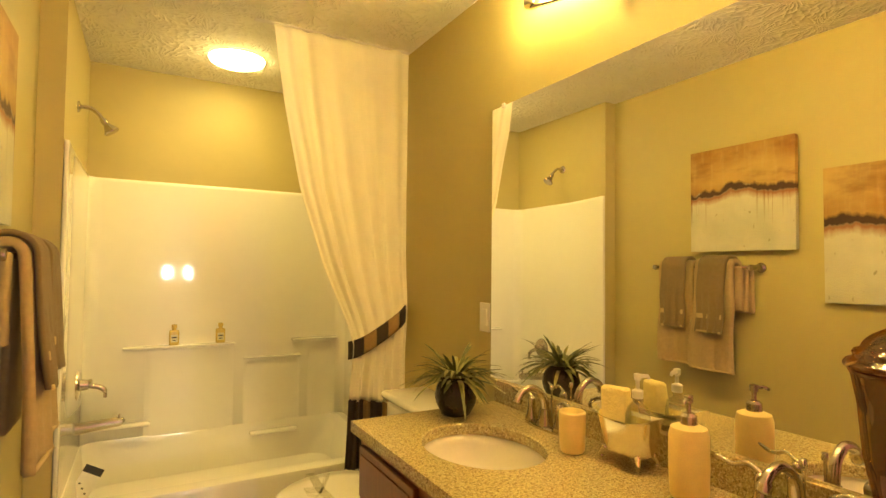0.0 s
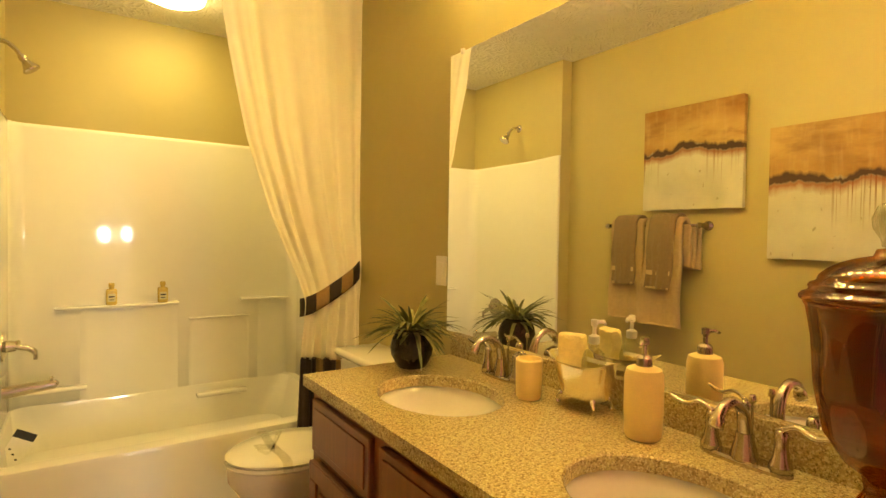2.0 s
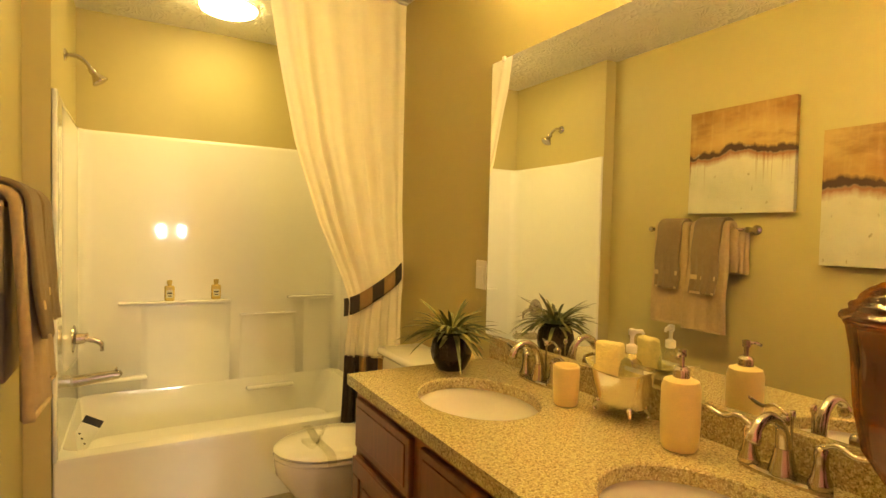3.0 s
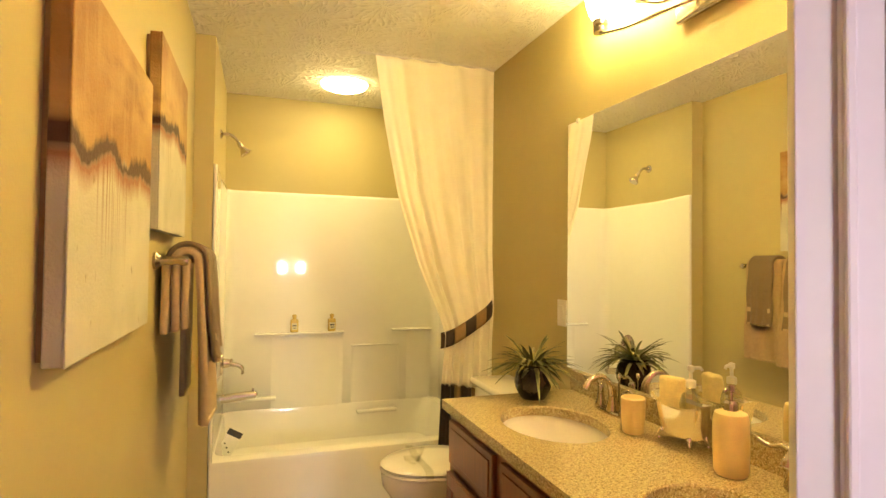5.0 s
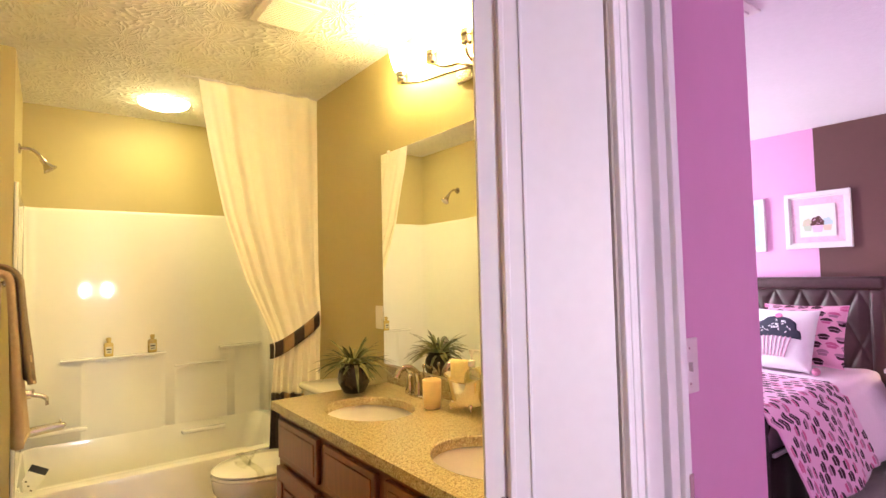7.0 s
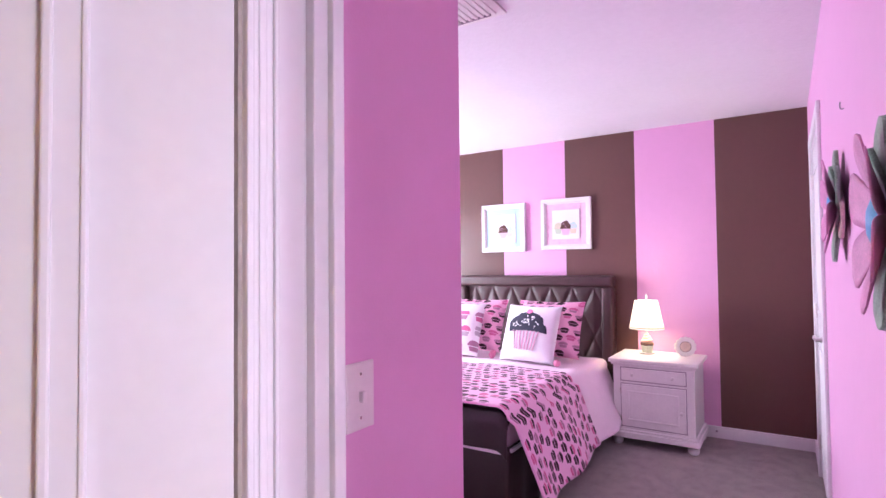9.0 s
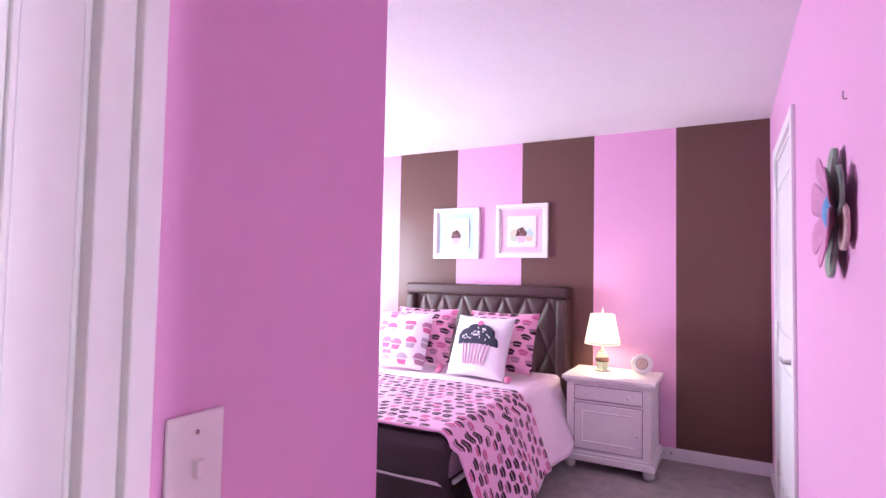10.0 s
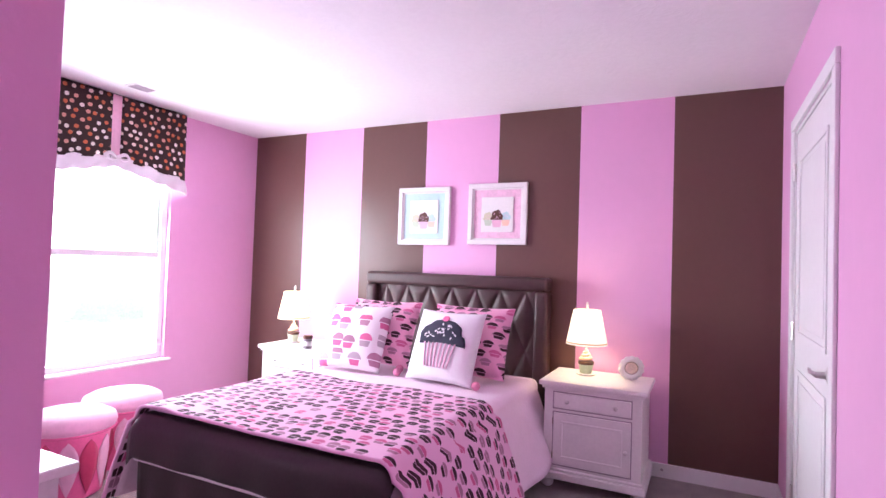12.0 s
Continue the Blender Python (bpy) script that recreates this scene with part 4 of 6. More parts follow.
# lamps
dome = thing("ceiling_lamp", (0.70, 3.25, 2.41), "round flush ceiling lamp, lit, over the bathtub", "lamp")
part("trim_ring", bm_lathe([(0.148, 2.4395), (0.151, 2.434), (0.147, 2.430), (0.142, 2.431)], 48, Matrix.Translation((0.70, 3.25, 0))), "plastic", dome, smooth="auto")
part("diffuser", bm_lathe([(0.145, 2.433), (0.138, 2.418), (0.10, 2.402), (0.05, 2.394), (0.0, 2.392)], 48, Matrix.Translation((0.70, 3.25, 0))), "glow_dome", dome, "glowing glass diffuser", True)
vl = thing("vanity_light", (1.46, 1.12, 2.2), "brushed nickel vanity light bar with curved arms and glowing shades", "lamp")
VY = 1.13
part("back_plate", bm_box(XV - 0.02, XV - 0.001, VY - 0.16, VY + 0.16, 2.10, 2.20, 0.008, 3), "nickel", vl, smooth="auto")
for k, dy in enumerate((-0.46, -0.23, 0.0, 0.23, 0.46)):
    cz = 2.205 if k in (0, 4) else 2.222
    y = VY + dy
    if dy:
        zz = 2.135 if abs(dy) > 0.3 else 2.15
        a = part("arm", bm_tube(smooth_path([(1.475, VY + 0.06 * (1 if dy > 0 else -1), 2.15), (1.42, VY + 0.30 * dy, zz), (1.40, VY + 0.66 * dy, zz + 0.012), (1.40, y, cz - 0.018)], 7), 0.0065, 10), "nickel", vl, smooth=True)
    else:
        a = part("arm", bm_tube(smooth_path([(1.475, y, 2.15), (1.42, y, 2.145), (1.40, y, 2.175), (1.40, y, cz - 0.015)], 6), 0.008, 10), "nickel", vl, smooth=True)
    part("cup", bm_lathe([(0, -0.02), (0.024, -0.018), (0.026, 0.0), (0.022, 0.006), (0.027, 0.012), (0.027, 0.03), (0.0, 0.03)], 24, Matrix.Translation((1.40, y, cz))), "nickel", vl, smooth="auto")
    part("shade", bm_lathe([(0.026, 0.03), (0.040, 0.055), (0.050, 0.09), (0.058, 0.14), (0.052, 0.14), (0.0, 0.125)], 24, Matrix.Translation((1.40, y, cz))), "glow", vl, "bell-shaped glowing glass shade", True)
vent = thing("exhaust_vent", (0.93, 1.735, 2.43), "square white slatted exhaust fan grille on the ceiling", "vent")
part("frame", bm_box(0.80, 1.06, 1.60, 1.868, 2.428, 2.4395, 0.006), "plastic", vent)
for k in range(16):
    part("slat", bm_box(0.83, 1.03, 1.622 + 0.0145 * k, 1.630 + 0.0145 * k, 2.421, 2.430, 0.002, 1), "plastic", vent)
wp = thing("wall_switch", (XV, 1.97, 1.11), "white wall plate with a rocker switch beside the mirror", "switch")
part("plate", bm_box(XV - 0.007, XV - 0.0005, 1.948, 2.018, 1.053, 1.169, 0.003), "plastic", wp)
part("rocker", bm_box(XV - 0.011, XV - 0.006, 1.966, 2.0, 1.078, 1.144, 0.002), "plastic", wp)
clip = thing("mirror_clip", (XV - 0.008, 1.86, 1.935), "small clear mirror clip on the top edge", "clip")
part("tab", bm_box(XV - 0.012, XV - 0.0005, 1.852, 1.868, 1.925, 1.945, 0.003), "plastic", clip)

# ---- bathroom: loose things ----
cup = thing("tumbler", (1.36, 1.345, 0.80), "cream resin tumbler on the granite worktop", "tumbler")
part("body", bm_lathe([(0, 0), (0.030, 0.0), (0.034, 0.006), (0.0365, 0.05), (0.0375, 0.098), (0.034, 0.102), (0.031, 0.098), (0.030, 0.03), (0, 0.025)], 32, Matrix.Translation((1.34, 1.325, 0.8005)) @ Matrix.Diagonal((1, 1, 1.1, 1))), "wax", cup, smooth="auto")
sd = thing("soap_dispenser", (1.355, 0.975, 0.80), "cream resin soap dispenser with a nickel pump", "soap dispenser")
t = Matrix.Translation((1.36, 0.975, 0.8005)) @ Matrix.Diagonal((1, 1, 1.14, 1))
part("body", bm_lathe([(0, 0), (0.036, 0.0), (0.041, 0.008), (0.043, 0.06), (0.0425, 0.122), (0.038, 0.136), (0.022, 0.142), (0, 0.143)], 36, t), "wax", sd, smooth="auto")
part("collar", bm_lathe([(0, 0.14), (0.018, 0.14), (0.018, 0.158), (0.012, 0.164), (0, 0.164)], 20, t), "nickel", sd, smooth="auto")
pm = part("pump", bm_lathe([(0, 0.162), (0.006, 0.162), (0.006, 0.182), (0.010, 0.184), (0.010, 0.198), (0, 0.20)], 16, t), "nickel", sd, smooth="auto")
part("nozzle", bm_tube([(1.36, 0.975, 1.018), (1.335, 0.965, 1.019), (1.322, 0.96, 1.013)], [0.006, 0.005, 0.004], 10), "nickel", pm, smooth=True)

# little silver bathtub tray with sponge and bottle
TRX, TRY = 1.405, 1.185
tr = thing("bath_tray", (TRX, TRY, 0.80), "small polished silver tub-shaped caddy on curled feet", "caddy")


def tray_ring(z, a, b, lift=0.0, n=36):
    out = []
    for k in range(n):
        t = 2 * math.pi * k / n
        c, s = math.cos(t), math.sin(t)
        c2, s2 = math.copysign(abs(c) ** 0.6, c), math.copysign(abs(s) ** 0.6, s)
        out.append(Vector((TRX + 1.08 * b * c2, TRY + 1.12 * a * s2, 0.80 + 1.3 * z + lift * abs(s2) ** 3)))
    return out


bm = bmesh.new()
R = [[bm.verts.new(p) for p in tray_ring(*w)] for w in ((0.022, 0.045, 0.028), (0.026, 0.058, 0.034), (0.06, 0.068, 0.042, 0.0), (0.088, 0.078, 0.046, 0.012), (0.093, 0.092, 0.052, 0.02), (0.091, 0.090, 0.050, 0.02), (0.086, 0.074, 0.042, 0.012), (0.032, 0.054, 0.031))]
for a, b in zip(R, R[1:]):
    for k in range(36):
        bm.faces.new((a[k], a[(k + 1) % 36], b[(k + 1) % 36], b[k]))
bm.faces.new(R[0][::-1])
bm.faces.new(R[-1])
bmesh.ops.recalc_face_normals(bm, faces=bm.faces[:])
part("tub", bm, "silver", tr, smooth="auto")
for sx in (-1, 1):
    for sy in (-1, 1):
        part("foot", bm_tube(smooth_path([(TRX + sx * 0.028, TRY + sy * 0.052, 0.836), (TRX + sx * 0.036, TRY + sy * 0.062, 0.818), (TRX + sx * 0.033, TRY + sy * 0.058, 0.8045)], 4), [0.008, 0.008, 0.007, 0.006, 0.005, 0.005, 0.006, 0.007, 0.004], 8), "silver", tr, smooth=True)
spg = thing("bath_sponge", (TRX, TRY + 0.045, 0.83), "yellow ribbed bath sponge standing in the silver caddy", "sponge")
bm = bm_box(-0.018, 0.018, -0.038, 0.038, 0, 0.148, 0.014, 3)
bmesh.ops.subdivide_edges(bm, edges=bm.edges[:], cuts=2, use_grid_fill=True)
for v in bm.verts:
    v.co += Vector(noise.noise_vector(v.co * 45)) * 0.005
    v.co.y += 0.10 * (v.co.z) ** 1.0 * 0.35
bmesh.ops.transform(bm, matrix=pose(TRX - 0.005, TRY + 0.038, 0.845, 0, 4, 12), verts=bm.verts)
part("body", bm, "sponge", spg, smooth=True)
gb = thing("glass_soap_bottle", (TRX + 0.005, TRY - 0.03, 0.833), "clear glass bottle of bath soap with a white pump", "bottle")
t = Matrix.Translation((TRX + 0.002, TRY - 0.028, 0.8425)) @ Matrix.Diagonal((1, 1, 1.25, 1))
part("bottle", bm_lathe([(0, 0), (0.028, 0.0), (0.031, 0.006), (0.031, 0.07), (0.025, 0.088), (0.012, 0.098), (0.011, 0.11), (0, 0.11)], 28, t), "glass", gb, smooth="auto")
part("soap", bm_lathe([(0, 0.004), (0.0265, 0.004), (0.0265, 0.045), (0, 0.046)], 24, t), "soap", gb, "pale yellow liquid soap", True)
pm = part("pump", bm_lathe([(0.012, 0.106), (0.014, 0.108), (0.014, 0.122), (0.005, 0.126), (0.005, 0.142), (0.009, 0.144), (0.009, 0.156), (0, 0.158)], 16, t), "plastic", gb, "white plastic pump", "auto")
part("nozzle", bm_tube([(TRX + 0.002, TRY - 0.028, 1.031), (TRX + 0.03, TRY - 0.035, 1.031), (TRX + 0.036, TRY - 0.036, 1.024)], [0.006, 0.005, 0.004], 10), "plastic", pm, smooth=True)

# plant
PX, PY = 1.245, 1.80
pl = thing("potted_plant", (PX, PY, 0.80), "spiky variegated plant in a dark glazed round pot", "plant")
part("pot", bm_lathe([(0, 0), (0.040, 0.0), (0.045, 0.005), (0.062, 0.04), (0.066, 0.065), (0.060, 0.095), (0.050, 0.112), (0.052, 0.12), (0.060, 0.128), (0.056, 0.129), (0.045, 0.118), (0, 0.112)], 36, Matrix.Translation((PX, PY, 0.8005)) @ Matrix.Diagonal((1.12, 1.12, 1.04, 1))), "pot", pl, smooth="auto")
part("moss", bm_lathe([(0.046, 0.113), (0.03, 0.124), (0, 0.128)], 24, Matrix.Translation((PX, PY, 0.80))), "soil", pl, smooth=True)
rng = random.Random(5)
for k in range(116):
    a = rng.uniform(0, 2 * math.pi)
    L = rng.uniform(0.12, 0.205)
    rise = rng.uniform(0.25, 1.35)
    w = rng.uniform(0.0055, 0.0085)
    droop = rng.uniform(0.4, 1.35)
    d = Vector((math.cos(a), math.sin(a), 0))
    side = Vector((-d.y, d.x, 0))
    b0 = Vector((PX, PY, 0.915)) + d * rng.uniform(0, 0.025)
    bm = bmesh.new()
    rows = []
    for j in range(8):
        s = j / 7
        p = b0 + d * (L * s * math.cos(rise * (1 - 0.3 * s))) + Vector((0, 0, L * (math.sin(rise) * s - droop * 0.62 * s * s)))
        ww = w * (0.7 + 0.9 * s) * (1 - s) ** 0.45 + 0.0004
        rows.append([bm.verts.new(p - side * ww), bm.verts.new(p + Vector((0, 0, -0.35 * ww))), bm.verts.new(p + side * ww)])
    for r0, r1 in zip(rows, rows[1:]):
        bm.faces.new((r0[0], r0[1], r1[1], r1[0]))
        bm.faces.new((r0[1], r0[2], r1[2], r1[1]))
    if rows[-1][0].co.x < XV - 0.012:
        part("leaf", bm, "leaf_pale" if k % 3 == 0 else "leaf", pl, smooth=True)
    else:
        bm.free()

# amber lidded jar
JX, JY = 1.335, 0.535
jar = thing("apothecary_jar", (JX, JY, 0.80), "tall amber glass footed jar with a domed lid", "jar")
t = Matrix.Translation((JX, JY, 0.8005)) @ Matrix.Diagonal((1, 1, 1.18, 1))
bm = bm_lathe([(0, 0.0), (0.066, 0.0), (0.066, 0.008), (0.04, 0.02), (0.022, 0.05), (0.026, 0.07), (0.05, 0.085), (0.078, 0.12), (0.092, 0.18), (0.098, 0.25), (0.106, 0.29), (0.110, 0.296), (0.104, 0.298), (0.094, 0.25), (0.087, 0.18), (0.073, 0.125), (0.045, 0.095), (0, 0.088)], 80, t)
for v in bm.verts:
    h = (v.co.z - 0.80) / 0.352
    a = math.atan2(v.co.y - JY, v.co.x - JX)
    k = 1 - 0.045 * abs(math.sin(5 * a)) ** 4 * max(0.0, min(1.0, (h - 0.27) * 6)) * max(0.0, min(1.0, (0.95 - h) * 6))
    v.co.x, v.co.y = JX + (v.co.x - JX) * k, JY + (v.co.y - JY) * k
part("vessel", bm, "amber", jar, smooth=True)
lid = part("lid", bm_lathe([(0.112, 0.299), (0.115, 0.301), (0.116, 0.305), (0.113, 0.309), (0.104, 0.312), (0.102, 0.315), (0.104, 0.319), (0.101, 0.323), (0.092, 0.326), (0.091, 0.330), (0.088, 0.335), (0.078, 0.343), (0.062, 0.351), (0.042, 0.357), (0.02, 0.361), (0.016, 0.370), (0.0, 0.372), (0.0, 0.357), (0.04, 0.351), (0.07, 0.338), (0.086, 0.322), (0.10, 0.299)], 64, t), "amber", jar, smooth=True)
part("finial", bm_lathe([(0.0, 0.371), (0.010, 0.373), (0.012, 0.383), (0.022, 0.397), (0.024, 0.411), (0.016, 0.427), (0.0, 0.435)], 24, t), "glass", lid, "clear glass knob", True)


# canvases
def canvas(y0, z0, s, seed, label):
    c = thing("canvas_painting", (XL, y0 + s / 2, z0 + s / 2), label, "painting", "pair of canvases")
    cm = canvas_material("abstract_canvas", seed, y0, z0, s)
    part("wrapped_edge", bm_box(XL + 0.010, XL + 0.038, y0 + 0.0015, y0 + s - 0.0015, z0 + 0.0015, z0 + s - 0.0015, 0.003), cm, c)
    part("painted_face", bm_box(XL + 0.0375, XL + 0.042, y0, y0 + s, z0, z0 + s, 0.002), cm, c)
    part("stretcher", bm_box(XL + 0.001, XL + 0.0105, y0 + 0.01, y0 + s - 0.01, z0 + 0.01, z0 + s - 0.01), "tancloth", c, "dark wooden stretcher")


canvas(0.86, 1.165, 0.62, 2.0, "square abstract canvas with orange sky and a dark dripping band")
canvas(1.60, 1.413, 0.565, 11.0, "square abstract canvas with rusty drips above the towel bar")

# towel bar with towels
BX, BZ = XL + 0.085, 1.325
bar = thing("towel_bar", (XL, 2.1, BZ), "brushed nickel towel bar on the tan wall", "towel bar")
part("rod", bm_tube([(BX, 1.80, BZ), (BX, 2.36, BZ)], 0.008, 14), "nickel", bar, smooth=True)
for y in (1.79, 2.37):
    part("post", bm_lathe([(0, 0.0), (0.026, 0.0), (0.026, 0.008), (0.015, 0.02), (0.012, 0.072), (0.016, 0.085), (0.014, 0.099), (0, 0.101)], 24, Matrix.Translation((XL + 0.0008, y, BZ)) @ pose(0, 0, 0, 0, 90, 0)), "nickel", bar, smooth="auto")


def towel(y0, y1, front, back, r, name, label, seed, thick=0.014, flare=0.0, cloth="towel", lean=0.0):
    """A folded towel hung over the bar; front and back: how far down each side hangs."""
    tw = thing(name, (BX, (y0 + y1) / 2, BZ - front), label, "towel", "towels on the bar")
    rg = random.Random(seed)
    ph = rg.uniform(0, 6)
    arc = math.pi * r
    total = front + arc + back

    def f(u, v):
        d = v * total
        y = y0 + (y1 - y0) * u
        if d < front:
            x, z, h = BX + r, BZ - (front - d), (front - d) / front
        elif d < front + arc:
            a = (d - front) / r
            x, z, h = BX + r * math.cos(a), BZ + r * math.sin(a), 0
        else:
            x, z, h = BX - min(r, 0.050), BZ - (d - front - arc), 0
        x += 0.010 * h * math.sin(5 * u + ph + 2 * h) + 0.004 * math.sin(23 * u + ph) * h
        x += lean * h if d < front else 0.0
        y += flare * h * (u - 0.3)
        return (x, y + 0.004 * math.sin(9 * h + ph), z)
    part("cloth", bm_grid(f, 18, 60), cloth, tw, smooth=True, thick=thick)
    xe = BX + r + thick / 2 + lean

    def strip(z0, z1, name, label):
        bm = bm_box(-0.005, 0.004, y0 + 0.004, y1 - 0.004, BZ - front + z0, BZ - front + z1, 0.003)
        for v in bm.verts:
            h = (BZ - v.co.z) / front
            v.co.x += xe - lean * (1 - h) + 0.010 * h * math.sin(5 * (v.co.y - y0) / (y1 - y0) + ph + 2 * h)
        part(name, bm, "border", tw, label)
    if cloth == "towel_dark":
        strip(0.075, 0.100, "border", "paler woven border band")
    strip(0.0, 0.012, "edge", "paler hemmed edge")


towel(2.095, 2.31, 0.535, 0.50, 0.034, "bath_towel", "taupe terry bath towel folded over the bar", 3, thick=0.018, lean=0.02)
towel(1.865, 2.075, 0.545, 0.235, 0.036, "bath_towel", "taupe terry bath towel folded beside the bar end", 4, thick=0.024, flare=0.03, lean=0.03)
towel(2.135, 2.285, 0.335, 0.05, 0.056, "hand_towel", "darker taupe hand towel laid over a bath towel", 5, cloth="towel_dark", lean=0.02)
towel(1.895, 2.05, 0.345, 0.05, 0.060, "hand_towel", "darker taupe hand towel laid over a bath towel", 6, cloth="towel_dark", lean=0.03)
ft = thing("folded_towel", (BX, 1.85, 1.09), "taupe towel folded in three layers over the bar end", "towel", "towels on the bar")
for k in range(3):
    bm = bm_box(BX - 0.066 + 0.027 * k, BX - 0.042 + 0.027 * k, 1.812 + 0.012 * k, 1.90, 1.088 + 0.006 * k, BZ + 0.012 - 0.004 * abs(k - 1), 0.0105, 4)
    bmesh.ops.subdivide_edges(bm, edges=[e for e in bm.edges if e.calc_length() > 0.05], cuts=6, use_grid_fill=True)
    for v in bm.verts:
        v.co += Vector(noise.noise_vector(v.co * 14 + Vector((k, 0, 0)))) * 0.004
    part("fold", bm, "towel", ft, smooth=True)

# ---- doorway between bathroom and bedroom ----
dc = tagged(thing("door_frame", (1.0, 0.25, 0), "white painted bathroom door frame with wide moulded casing", "door frame"), kind="structure")
A0, A1 = Vector((0.762, 0.348)), Vector((0.985, 0.2225))
dv = (A1 - A0).normalized()
nv = Vector((dv.y, -dv.x))


def jamb_box(s0, s1, h0, h1, z0, z1, bevel=0.002):
    p = [A0 + dv * s0 + nv * h0, A0 + dv * s1 + nv * h0, A0 + dv * s1 + nv * h1, A0 + dv * s0 + nv * h1]
    return bm_prism([tuple(k) for k in p], z0, z1, bevel)


JL = (A1 - A0).length
part("jamb", jamb_box(0.0, JL, -0.006, 0.012, 0, 2.05), "trim", dc)
part("door_stop", jamb_box(0.040, 0.090, 0.012, 0.021, 0, 2.05, 0.004), "trim", dc)
part("stop_bead", jamb_box(0.042, 0.054, 0.020, 0.027, 0, 2.05, 0.003), "trim", dc)
part("stop_bead", jamb_box(0.082, 0.089, 0.020, 0.025, 0, 2.05, 0.002), "trim", dc)
# strip added for the dark line of shade between jamb and casing
part("shadow_reveal", bm_box(0.983, 0.990, YH - 0.006, YH + 0.006, 0, 2.05), "reveal", dc, "narrow strip coloured as the reveal's shade at the casing edge")
for a, b, h in ((0.990, 1.000, 0.018), (1.000, 1.010, 0.0165), (1.010, 1.022, 0.018), (1.022, 1.035, 0.0165), (1.035, 1.041, 0.021), (1.041, 1.091, 0.0195), (1.091, 1.097, 0.018), (1.097, 1.128, 0.034), (1.128, 1.153, 0.045)):
    part("casing", bm_box(a, b, YH - h, YH + 0.001, 0, 2.12, 0.0025), "trim", dc)
part("strike_plate", jamb_box(0.028, 0.052, 0.012, 0.0145, 0.86, 0.92), "nickel", dc, "nickel strike plate")
part("latch_plate", bm_box(1.139, 1.1535, YH - 0.0475, YH - 0.0452, 0.853, 0.917, 0.0008), "nickel", dc, "small metal plate on the casing edge")
part("jamb", bm_box(-0.05, -0.032, YH, YB, 0, 2.05), "trim", dc)
part("casing", bm_box(-0.14, -0.035, YH - 0.02, YH - 0.0005, 0, 2.12, 0.003), "trim", dc)
part("head_casing", bm_box(-0.14, 1.153, YH - 0.021, YH - 0.0005, 2.121, 2.20, 0.003), "trim", dc)
part("head_jamb", bm_box(-0.03, 0.97, YH + 0.002, YB, 2.042, 2.059), "trim", dc)
ps = thing("wall_switch", (1.24, YH, 1.11), "white toggle switch plate on the pink wall", "switch")
part("plate", bm_box(1.195, 1.267, YH - 0.0065, YH - 0.0005, 1.054, 1.172, 0.003), "plastic", ps)
part("toggle", bm_box(1.226, 1.236, YH - 0.016, YH - 0.006, 1.102, 1.122, 0.002), "plastic", ps)
for z in (1.075, 1.151):
    part("screw", bm_lathe([(0, 0), (0.003, 0), (0.002, 0.0012), (0, 0.0014)], 10, Matrix.Translation((1.231, YH - 0.0064, z)) @ pose(0, 0, 0, 90, 0, 0)), "nickel", ps, smooth=True)

# ---- bedroom: fixed things ----


